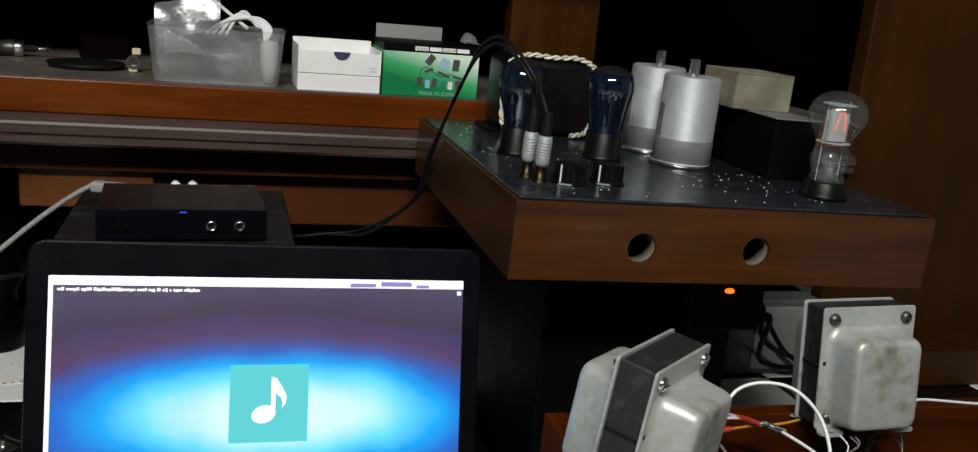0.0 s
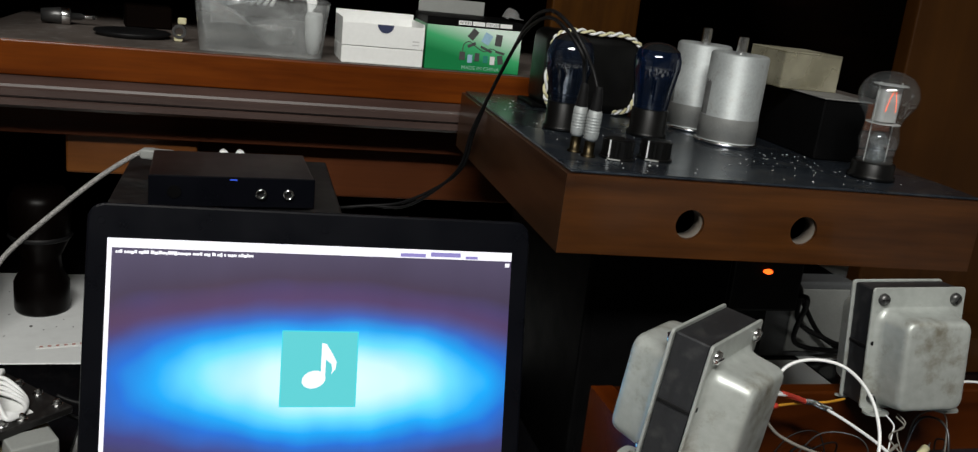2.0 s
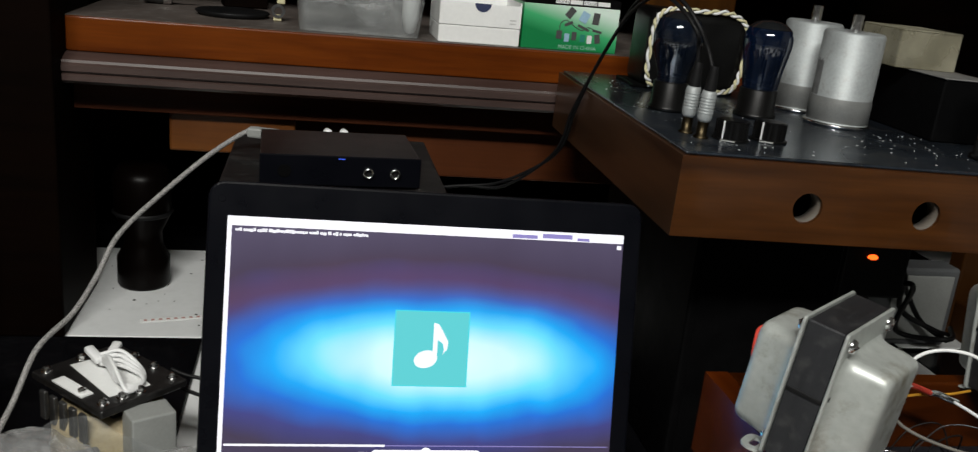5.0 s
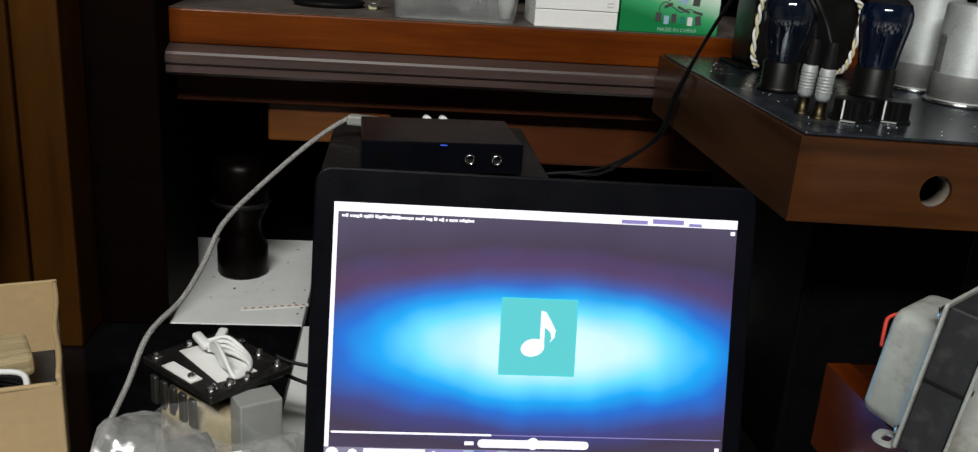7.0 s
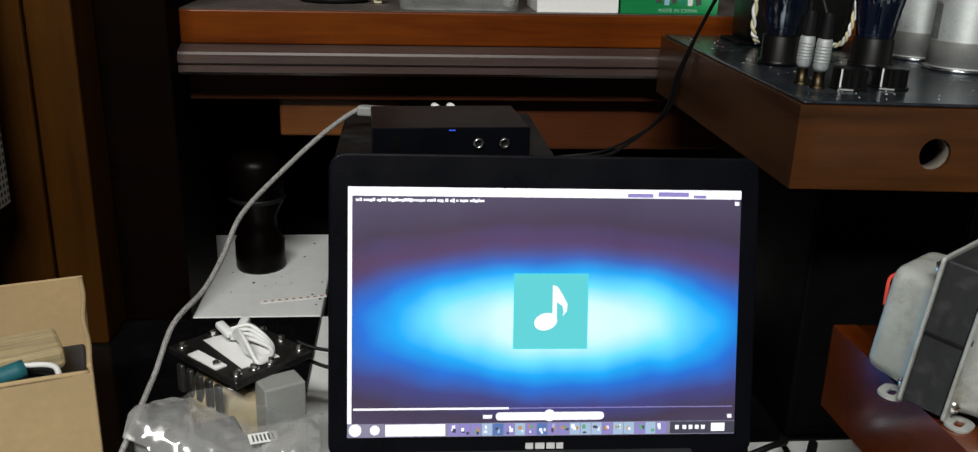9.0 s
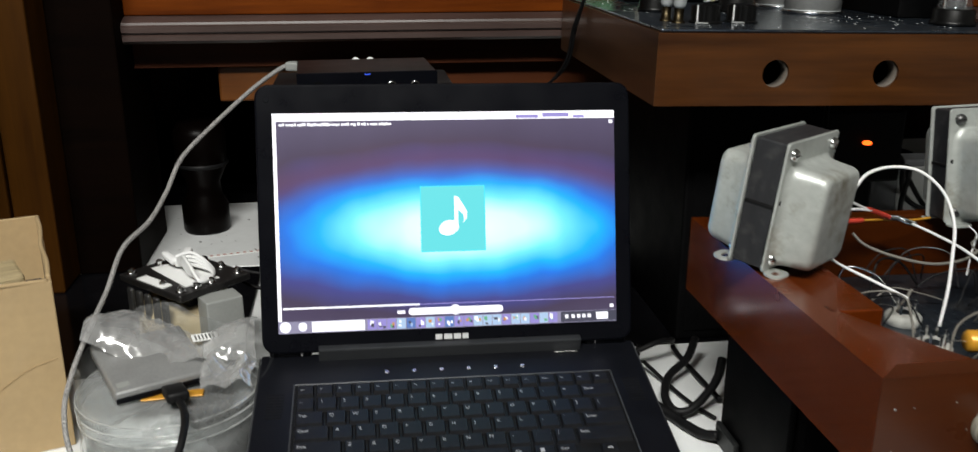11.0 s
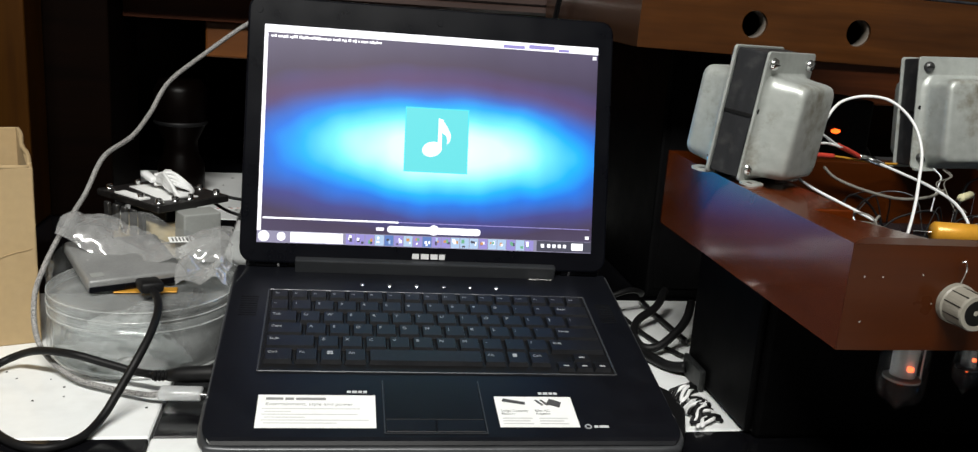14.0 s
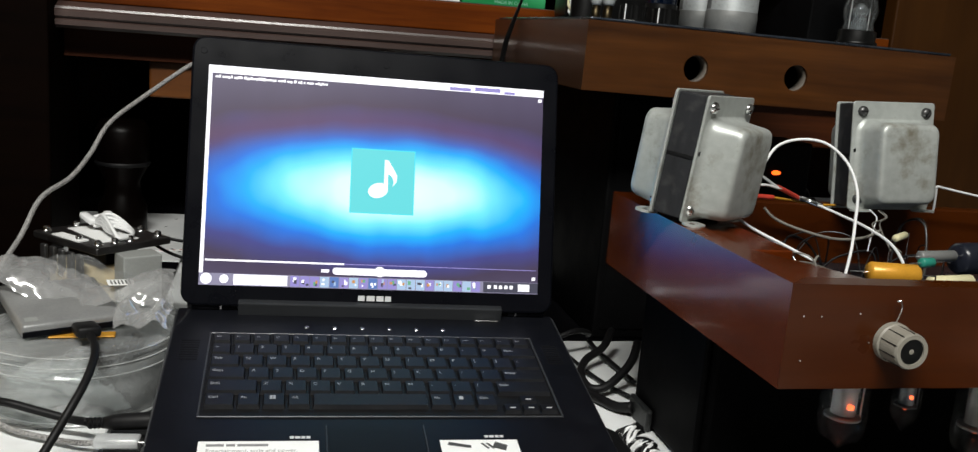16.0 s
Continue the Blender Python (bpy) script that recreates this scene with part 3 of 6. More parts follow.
# dim red-brown band arching over the blue glow, and faint slanting rays
arc = node_math(n, l, "SUBTRACT", node_math(n, l, "SUBTRACT", sep.outputs["Y"], 0.148), node_math(n, l, "MULTIPLY", node_math(n, l, "MULTIPLY", sep.outputs["X"], sep.outputs["X"]), -0.9))
arc = node_math(n, l, "DIVIDE", arc, 0.013)
band = node_math(n, l, "POWER", 2.718, node_math(n, l, "MULTIPLY", node_math(n, l, "MULTIPLY", arc, arc), -1.0))
mb = n.new("ShaderNodeMix")
mb.data_type = "RGBA"
mb.inputs[7].default_value = (0.11, 0.035, 0.045, 1)
l.new(node_math(n, l, "MULTIPLY", band, 0.55), mb.inputs[0])
l.new(ramp.outputs[0], mb.inputs[6])
ray = n.new("ShaderNodeTexNoise")
ray.inputs["Scale"].default_value, ray.inputs["Detail"].default_value = 1.0, 2
rm = n.new("ShaderNodeMapping")
rm.inputs["Rotation"].default_value, rm.inputs["Scale"].default_value = (0, 0, radians(24)), (30, 6, 1)
l.new(co.outputs["Object"], rm.inputs[0])
l.new(rm.outputs[0], ray.inputs["Vector"])
rr = n.new("ShaderNodeMapRange")
rr.inputs[1].default_value, rr.inputs[2].default_value, rr.inputs[3].default_value, rr.inputs[4].default_value = 0.3, 0.7, 0.95, 1.05
l.new(ray.outputs["Fac"], rr.inputs[0])
mr = n.new("ShaderNodeMix")
mr.data_type, mr.blend_type = "RGBA", "MULTIPLY"
mr.inputs[0].default_value = 1.0
l.new(mb.outputs[2], mr.inputs[6])
l.new(rr.outputs[0], mr.inputs[7])
l.new(mr.outputs[2], p.inputs["Emission Color"])
p.inputs["Emission Strength"].default_value = 1.42
p.inputs["Base Color"].default_value = (0.01, 0.01, 0.012, 1)
p.inputs["Roughness"].default_value = 0.35
SCR_W = glow("screen_white", (0.95, 0.95, 1.0), 1.5)
SCR_L = glow("screen_lilac", (0.35, 0.30, 0.75), 1.0)
SCR_D = glow("screen_dark", (0.05, 0.05, 0.09), 1.0)
SCR_B = glow("screen_blue", (0.10, 0.22, 0.60), 1.0)
SCR_T = glow("screen_teal", (0.10, 0.70, 0.74), 1.2)
SCR_E = glow("screen_teal_edge", (0.05, 0.85, 0.95), 1.1)

screen = part("screen", box(-0.152, 0.152, 0.0, 0.19, -0.0005, 0.0004), scr_mat, laptop, "lit display showing a music player")
screen.matrix_local = LID_M @ Matrix.Diagonal((1.002, 1.014, 1, 1))


def on_screen(name, x0, x1, y0, y1, material, z=0.0005):
    return part(name, box(x0, x1, y0, y1, z, z + 0.00012), material, screen)


on_screen("title_bar", -0.152, 0.152, 0.1832, 0.19, SCR_W)
for x0, x1, y0, y1 in ((0.062, 0.082, 0.1840, 0.1868), (0.086, 0.110, 0.1848, 0.1882), (0.114, 0.124, 0.1838, 0.1860)):
    on_screen("title_highlight", x0, x1, y0, y1, SCR_L, 0.00065)
on_screen("window_edge", -0.152, -0.1488, 0.0105, 0.1832, SCR_W)
rng = random.Random(8)
x = -0.1462
while x < -0.050:
    w = rng.uniform(0.0010, 0.0026)
    on_screen("title_text", x, x + w, 0.1793 - rng.choice((0, 0, 0.0005)), 0.1810 + rng.choice((0, 0, 0.0007)), SCR_W)
    x += w + (0.0012 if rng.random() < 0.16 else 0.0002)
on_screen("corner_button", 0.147, 0.1505, 0.1785, 0.1815, SCR_W)
on_screen("corner_button", 0.146, 0.1495, 0.0125, 0.0155, SCR_W)
on_screen("seek_line", -0.1475, -0.028, 0.0208, 0.0224, SCR_W)
on_screen("seek_rest", -0.028, 0.150, 0.0213, 0.0220, SCR_L)
part("control_pill", prism(rounded(0.085, 0.0062, 0.003, 4, 0.0045, 0.0153), 0.0005, 0.00065), SCR_W, screen)
part("play_button", cyl(0.0046, 0.0005, 0.0008, 18, 0, Matrix.Translation((0.004, 0.0158, 0))), SCR_W, screen)
on_screen("time_text", -0.048, -0.041, 0.0138, 0.0166, SCR_W)
on_screen("task_bar", -0.152, 0.152, 0.0, 0.0104, glow("screen_taskbar", (0.32, 0.30, 0.45), 1.0))
part("start_button", cyl(0.0048, 0.0006, 0.0009, 18, 0, Matrix.Translation((-0.146, 0.0056, 0))), SCR_W, screen)
part("browser_icon", cyl(0.0038, 0.0006, 0.0009, 14, 0, Matrix.Translation((-0.131, 0.0056, 0))), SCR_W, screen)
on_screen("task_button", -0.123, -0.077, 0.0008, 0.0098, SCR_W, 0.0006)
rng = random.Random(4)
SCR_O = glow("screen_orange", (0.75, 0.35, 0.10), 1.0)
SCR_G = glow("screen_green", (0.15, 0.50, 0.28), 1.0)
SCR_P = glow("screen_pale_blue", (0.45, 0.62, 0.85), 1.1)
for i in range(20):
    x = -0.0745 + i * 0.0086
    c = on_screen("task_button", x, x + 0.0080, 0.0006, 0.0099, rng.choice((SCR_L, SCR_P, SCR_B)), 0.0006)
    for k in range(3):
        u = x + 0.0008 + 0.0045 * rng.random()
        v = 0.0015 + 0.0045 * rng.random()
        on_screen("task_icon", u, u + 0.0012 + 0.0016 * rng.random(), v, v + 0.0014 + 0.0022 * rng.random(), rng.choice((SCR_W, SCR_W, SCR_D, SCR_O, SCR_G, SCR_P)), 0.00075 + 0.00002 * k)
on_screen("tray", 0.100, 0.152, 0.0006, 0.0100, SCR_D, 0.0006)
for x in (0.104, 0.110, 0.115, 0.120, 0.125):
    on_screen("tray_icon", x, x + 0.003, 0.004, 0.0072, SCR_W, 0.0008)
on_screen("tray_clock", 0.133, 0.144, 0.0022, 0.0086, SCR_W, 0.0008)
icon = on_screen("album_icon", -0.0255, 0.0325, 0.0675, 0.1255, SCR_T, 0.0006)
for x0, x1, y0, y1 in ((-0.0255, 0.0325, 0.1247, 0.1255), (-0.0255, 0.0325, 0.0675, 0.0683), (-0.0255, -0.0247, 0.0675, 0.1255), (0.0317, 0.0325, 0.0675, 0.1255)):
    on_screen("icon_edge", x0, x1, y0, y1, SCR_E, 0.00075)
b = bmesh.new()
prism([(-0.0004 + 0.0088 * math.cos(a * math.pi / 12) + 0.0015 * math.sin(a * math.pi / 12), 0.0885 + 0.0068 * math.sin(a * math.pi / 12)) for a in range(24)], 0.00075, 0.0009, bm=b)
prism([(0.0048, 0.088), (0.0082, 0.088), (0.0082, 0.104), (0.0125, 0.1005), (0.0135, 0.096), (0.0125, 0.0925), (0.0158, 0.0965), (0.0165, 0.102), (0.013, 0.1085), (0.0085, 0.1155), (0.0048, 0.1165)], 0.00078, 0.00092, bm=b)
part("music_note", b, SCR_W, screen)
# bezel details
for x in (-0.157, 0.157):
    for u in (-0.008, 0.205):
        part("bezel_pad", cyl(0.0028, 0, 0.0006, 12, 0.0002, LID_M @ Matrix.Translation((x, u, 0))), BEZEL, laptop)
part("webcam", cyl(0.003, 0, 0.0006, 16, 0.0002, LID_M @ Matrix.Translation((0.003, 0.2045, 0))), BEZEL, laptop)
for x0, x1 in ((-0.0145, -0.0085), (-0.0068, 0.0005), (0.002, 0.0085), (0.0098, 0.0152)):
    ob = part("maker_mark", box(x0, x1, -0.0105, -0.0058, 0, 0.0004), MARK, laptop)
    ob.matrix_local = LID_M

# ---- valve amplifier in its wooden case ----
GLASS = clear("valve_glass", (0.86, 0.90, 0.92), 0.12, 0.05, 0.028)
GLASS_B = clear("blue_valve_glass", (0.03, 0.07, 0.18), 0.14, 0.06, 0.30, (0.006, 0.018, 0.055))
GLASS_D = clear("smoked_valve_glass", (0.14, 0.20, 0.30), 0.12, 0.05, 0.25, (0.015, 0.025, 0.05))
GREYANODE = surface("grey_anode", (0.55, 0.53, 0.51), 0.6, 0.2, var=0.15, scale=60)
DARKMETAL = surface("dark_anode", (0.05, 0.055, 0.065), 0.4, 0.5, var=0.3, scale=60)
HEATER = glow("heater_red", (1.0, 0.12, 0.03), 3.2)
HEATER_D = glow("heater_dim", (1.0, 0.16, 0.04), 1.1)
BAKE = surface("black_bakelite", (0.003, 0.003, 0.003), 0.35, var=0.3, scale=50, spec=0.25, dust=0.006)
BAND = surface("grey_band", (0.20, 0.205, 0.20), 0.5, 0.3, var=0.15, scale=40, dust=0.1)
GOLD = surface("brass", (0.045, 0.035, 0.02), 0.4, 1.0, var=0.15, scale=80)
YELLOW = surface("cream_insulation", (0.62, 0.58, 0.36), 0.5, var=0.1, scale=60)

AX0, AX1, AY0, AY1, AZ0, AZ1 = 0.0, 0.396, 0.0, 0.418, 0.0, 0.0655
AM = pose(0.1907, 0.0465, 0.2814, 0, 1.03, -0.56)
amp = thing("valve_amplifier", "valve amplifier in a varnished wooden case, dusty metal top", "amplifier", AM)
b = bmesh.new()
outer = [b.verts.new((x, AY0, z)) for x, z in ((AX0, AZ0), (AX1, AZ0), (AX1, AZ1), (AX0, AZ1))]
edges = [b.edges.new((outer[i], outer[(i + 1) % 4])) for i in range(4)]
for hx in (0.1129, 0.2199):
    ring = [b.verts.new((hx + 0.0128 * math.cos(2 * math.pi * i / 32), AY0, 0.0294 + 0.0128 * math.sin(2 * math.pi * i / 32))) for i in range(32)]
    edges += [b.edges.new((ring[i], ring[(i + 1) % 32])) for i in range(32)]
bmesh.ops.triangle_fill(b, use_beauty=True, edges=edges)
r = bmesh.ops.extrude_face_region(b, geom=b.faces[:])
moved = [v for v in r["geom"] if isinstance(v, bmesh.types.BMVert)]
bmesh.ops.translate(b, vec=(0, 0.018, 0), verts=moved)
for v in moved:  # mitred ends
    if v.co.x < AX0 + 0.001:
        v.co.x += 0.018
    elif v.co.x > AX1 - 0.001:
        v.co.x -= 0.018
bmesh.ops.recalc_face_normals(b, faces=b.faces)
part("front_board", b, AMP_WOOD, amp, "brown front board with two round holes")
for sx in (0, 1):
    xa, xb = (AX0, AX0 + 0.018) if sx == 0 else (AX1, AX1 - 0.018)
    part("side_board", prism([(xa, AY0 + 0.0003), (xb, AY0 + 0.0183), (xb, AY1), (xa, AY1)], AZ0, AZ1), AMP_SIDE, amp)
# Added pale rim: the light on the hole's lower inside put into colour
HOLE_LIT = surface("lit_hole_wood", (0.10, 0.085, 0.07), 0.7, var=0.15, scale=40)
for hx in (0.1129, 0.2199):
    b = lathe([(0.0127, 0.0035), (0.0122, 0.0035), (0.0122, 0.0178), (0.0127, 0.0178)], 32, Matrix.Translation((hx, AY0, 0.0294)) @ pose(0, 0, 0, -90, 0, 0), closed=False)
    part("lit_hole_rim", b, HOLE_LIT, amp, "rim inside the hole, paled for the light falling in", True)
part("back_board", box(AX0 + 0.0185, AX1 - 0.0185, AY1 - 0.018, AY1, AZ0, AZ1, 0.002), AMP_WOOD, amp)
part("bottom_board", box(AX0 + 0.0185, AX1 - 0.0185, AY0 + 0.0185, AY1 - 0.0185, AZ0, AZ0 + 0.006), CAB_SHADE, amp)
part("top_plate", box(AX0 + 0.0035, AX1 - 0.0035, AY0 + 0.0035, AY1 - 0.004, AZ1 + 0.0002, AZ1 + 0.0030, 0.0012, 2), PLATE, amp, "dark reflective metal plate with dust")
PZ = AZ1 + 0.0030
# Small white specks strewn over the plate
sc_b = cyl(0.0019, 0, 0.0012, 10, 0.0005)
sc_me = bpy.data.meshes.new("plate_speck")
sc_b.to_mesh(sc_me)
sc_b.free()
sc_me.materials.append(WHITEP)
rng = random.Random(11)
spots = [(AX0 + 0.02 + 0.35 * rng.random(), AY0 + 0.016 + 0.10 * rng.random()) for _ in range(46)] + [(AX0 + 0.02 + 0.08 * rng.random(), 0.12 + 0.27 * rng.random()) for _ in range(34)] + [(0.21 + 0.09 * rng.random(), 0.02 + 0.14 * rng.random()) for _ in range(34)]
for cx, cy in ((0.054, 0.192), (0.147, 0.195), (0.317, 0.0595)):
    spots += [(cx + 0.028 * math.cos(a), cy + 0.028 * math.sin(a)) for a in (0.5, 2.3, 3.9, 5.4)]
for x, y in spots:
    s = new("plate_speck", sc_me)
    s.parent, s.location = amp, (x, y, PZ)
    k = 0.16 + 0.42 * rng.random() ** 2
    s.scale = (k, k, 0.35)


def can(x, y, h):
    c = part("capacitor", lathe([(0, 0), (0.03013, 0), (0.03013, 0.0035), (0.02932, 0.004), (0.02932, h - 0.003), (0.02817, h - 0.001), (0.02668, h), (0.02553, h - 0.0012), (0, h - 0.0014)], 40, closed=False), ALU, amp, "tall dull aluminium capacitor can", True)
    c.location = (x, y, PZ)
    part("band", lathe([(0.02944, 0.005), (0.03024, 0.0055), (0.03024, 0.024), (0.02944, 0.02817)], 40, closed=False), BAND, c, "grey lower band", True)
    part("clamp_ring", lathe([(0.02932, 0.0005), (0.03277, 0.0005), (0.03277, 0.0035), (0.02932, 0.0035)], 40, closed=False), CHROME, c, smooth=True)
    pr = bmesh.new()
    for a0 in range(6):
        box(0.02927, 0.02946, -0.00105, 0.00105, 0.029, 0.064 - 0.002 * (a0 % 2), m=pose(0, 0, 0, 0, 0, -196 + 4.6 * a0), bm=pr)
    part("faded_print", pr, surface("faded_print", (0.17, 0.175, 0.175), 0.6, 0.2, var=0.5, scale=90), c, "faded dark printing")
    part("terminal", cyl(0.0052, h - 0.002, h + 0.0165, 16, 0.0006), CHROME, c)
    prof = []
    for i in range(9):
        prof += [(0.0052, h + 0.001 + i * 0.0016), (0.0046, h + 0.0018 + i * 0.0016)]
    part("thread", lathe(prof, 16, closed=False), CHROME, c)
    return c


can(0.2335, 0.190, 0.0925)
can(0.2315, 0.268, 0.0945)


def valve(x, y, glass, profile, base_r, base_h, anode, heater, label):
    v = part("valve_base", lathe([(0, 0), (base_r + 0.002, 0), (base_r + 0.002, 0.004), (base_r, 0.005), (base_r, base_h - 0.001), (base_r - 0.0015, base_h), (0, base_h)], 32, closed=False), BAKE, amp, "black valve base", True)
    v.location = (x, y, PZ)
    g = part("valve_bulb", lathe(profile, 36, closed=False), glass, v, label, True)
    b = bmesh.new()
    z0, z1, w, dp = anode[:4]
    prism(rounded(w, dp, min(w, dp) * 0.35, 4), z0, z1, bm=b)
    for sx in (-1, 1):
        cyl(0.0006, base_h, z1 + 0.004, 6, m=Matrix.Translation((sx * w * 0.55, 0, 0)), bm=b)
    cyl(w * 0.75, z1 + 0.001, z1 + 0.0018, 16, bm=b)
    cyl(w * 0.75, z0 - 0.002, z0 - 0.0012, 16, bm=b)
    part("electrodes", b, anode[4], v)
    if heater:
        b = bmesh.new()
        for sx in (-0.30, 0.26):
            cord([(sx * w * 0.25, -dp / 2 - 0.0005, z1 - 0.004), (sx * w * 0.6, -dp / 2 - 0.0005, z0 * 0.35 + z1 * 0.65), (sx * w * 0.95, -dp / 2 - 0.0005, z0 * 0.7 + z1 * 0.3)], 0.00028, 5, 3, bm=b)
        part("filament", b, heater, v, "glowing red filament")
    return v


ST = [(0.0145, 0.026), (0.0155, 0.034), (0.019, 0.045), (0.0235, 0.058), (0.0245, 0.068), (0.0215, 0.078), (0.0185, 0.083), (0.0125, 0.0875), (0.006, 0.0895), (0, 0.090)]
ST2 = [(0.0155, 0.026), (0.0165, 0.034), (0.0175, 0.042), (0.0195, 0.054), (0.0215, 0.066), (0.0215, 0.074), (0.019, 0.0815), (0.013, 0.0865), (0.006, 0.0885), (0, 0.089)]
DOME = [(0.0165, 0.012), (0.0168, 0.018), (0.0150, 0.022), (0.0172, 0.027), (0.0185, 0.034), (0.0170, 0.041), (0.0160, 0.046), (0.0175, 0.053), (0.0225, 0.060), (0.0268, 0.067), (0.0272, 0.074), (0.0245, 0.082), (0.018, 0.0885), (0.009, 0.092), (0, 0.093)]
valve(0.054, 0.192, GLASS_D, [(r * 0.97, z * 1.05) for r, z in ST], 0.0165, 0.028, (0.036, 0.066, 0.018, 0.011, DARKMETAL), None, "smoked glass valve bulb")
valve(0.147, 0.195, GLASS_B, [(r * 1.09, z * 1.06) for r, z in ST2], 0.0185, 0.0285, (0.036, 0.068, 0.020, 0.012, DARKMETAL), None, "dark blue glass valve bulb")
v = valve(0.317, 0.0595, GLASS, [(r * 0.98, z * 1.07) for r, z in DOME], 0.0195, 0.016, (0.0535, 0.0855, 0.0205, 0.014, GREYANODE), HEATER, "clear domed glass valve bulb")
part("stem", lathe([(0.004, 0.012), (0.010, 0.020), (0.006, 0.030), (0.010, 0.036), (0.003, 0.044)], 20, closed=False), clear("stem_glass", (0.8, 0.84, 0.86), 0.25, 0.08, 0.12), v, smooth=True)


GETTER = surface("getter_mirror", (0.10, 0.11, 0.12), 0.18, 0.9, var=0.25, scale=40)
for x, y, prof in ((0.054, 0.192, [(r * 0.97, z * 1.05) for r, z in ST]), (0.147, 0.195, [(r * 1.09, z * 1.06) for r, z in ST2])):
    gt = part("getter", lathe([(r * 1.006, z + 0.0003) for r, z in prof[-4:]], 32, closed=False), GETTER, amp, "silvery dark getter inside the bulb's top", True)
    gt.location = (x, y, PZ)


def knob(x, y):
    pts = []
    for i in range(48):
        a = 2 * math.pi * i / 48
        rr = 0.0134 + (0.0005 if i % 4 < 2 else -0.0003)
        pts.append((rr * math.cos(a), rr * math.sin(a)))
    k = part("knob", prism(pts, 0.0018, 0.0165, 0), BAKE, amp, "black fluted control knob")
    k.location = (x, y, PZ)
    part("skirt", cyl(0.0160, 0, 0.002, 32, 0.0006), BAKE, k)
    part("cap", cyl(0.0120, 0.0165, 0.0172, 32, 0.0005), BAKE, k)
    part("pointer", box(-0.0146, -0.0138, -0.0006, 0.0006, 0.0018, 0.0172, m=pose(0, 0, 0, 0, 0, 38)), WHITEP, k, "white pointer line")
    # Pale strip drawn for the glint along the knob's lower edge
    part("skirt_glint", box(-0.0168, -0.0158, -0.0040, 0.0080, 0.0004, 0.0018, 0.0003, 1, m=pose(0, 0, 0, 0, 0, 66)), GREYP, k, "pale strip for a glint on the skirt")


knob(0.0651, 0.0634)
knob(0.1040, 0.0722)


def rca(x, y, tilt):
    q = part("phono_plug", lathe([(0, 0.012), (0.0042, 0.012), (0.0052, 0.014), (0.0054, 0.016), (0.0054, 0.033), (0.0046, 0.0345), (0, 0.0345)], 20, closed=False), ALU, amp, "silver ribbed phono plug", True)
    q.matrix_local = Matrix.Translation((x, y, PZ)) @ pose(0, 0, 0, tilt, 1, 0) @ Matrix.Scale(1.16, 4)
    for i in range(6):
        part("rib", lathe([(0.0054, 0.018 + i * 0.0022), (0.0058, 0.0187 + i * 0.0022), (0.0054, 0.0194 + i * 0.0022)], 20, closed=False), ALU, q, smooth=True)
    part("socket", lathe([(0.0055, 0), (0.0055, 0.0015), (0.004, 0.002), (0.004, 0.012)], 20, closed=False), GOLD, q, "brass socket", True)
    part("sleeve", lathe([(0.0042, 0.034), (0.0045, 0.036), (0.0038, 0.039), (0.0042, 0.041), (0.0034, 0.044), (0.0036, 0.046), (0.0026, 0.052)], 16, closed=False), RUBBER, q, smooth=True)


rca(0.0310, 0.0790, 0)
rca(0.0375, 0.0610, 1)

# output transformer with twisted leads
tr = part("transformer", box(-0.057, 0.057, -0.035, 0.035, 0, 0.088, 0.012, 4), BAKE, amp, "large black potted transformer", True)
tr.matrix_local = Matrix.Translation((0.127, 0.353, PZ))
part("mount_plate", box(-0.066, 0.052, -0.028, 0.036, 0, 0.004, 0.001, 1), BLACK, tr)
loop = [(-0.048, -0.036, 0.004), (-0.055, -0.037, 0.02), (-0.055, -0.037, 0.06), (-0.05, -0.037, 0.082), (-0.03, -0.034, 0.090), (0.0, -0.033, 0.089), (0.03, -0.034, 0.090), (0.05, -0.036, 0.080), (0.056, -0.037, 0.06), (0.053, -0.037, 0.025), (0.045, -0.039, 0.008), (0.025, -0.045, 0.004)]
line = spline(loop, 14)
for k, mt in ((0, WHITEP), (1, YELLOW)):
    pts = []
    for i, q in enumerate(line):
        a = i * 0.62 + k * math.pi
        dirn = (line[min(i + 1, len(line) - 1)] - line[max(i - 1, 0)]).normalized()
        s = dirn.cross(Vector((0, 1, 0))).normalized()
        pts.append(q + 0.0017 * (math.cos(a) * s + math.sin(a) * Vector((0, 1, 0))))
    part("twisted_lead", cord(pts, 0.0016, 6, smooth=False), mt, tr, smooth=True)

# dark choke box with a clear plastic cover on it
ck = part("choke_box", box(0.302, 0.352, 0.132, 0.275, PZ, PZ + 0.0605, 0.0015, 1), BLACK, amp, "long black metal box")
part("lid", box(0.300, 0.354, 0.130, 0.277, PZ + 0.0606, PZ + 0.0622, 0.0006, 1), surface("dusty_grey_lid", (0.15, 0.15, 0.145), 0.55, var=0.25, scale=30, dust=0.25), ck, "dusty grey lid")
CZ = PZ + 0.0624
YELLOWED = clear("yellowed_plastic", (0.75, 0.72, 0.58), 0.06, 0.15, 0.42, (0.42, 0.40, 0.31))
cover = thing("plastic_cover", "yellowed translucent plastic cover on the amplifier", "cover", AM)
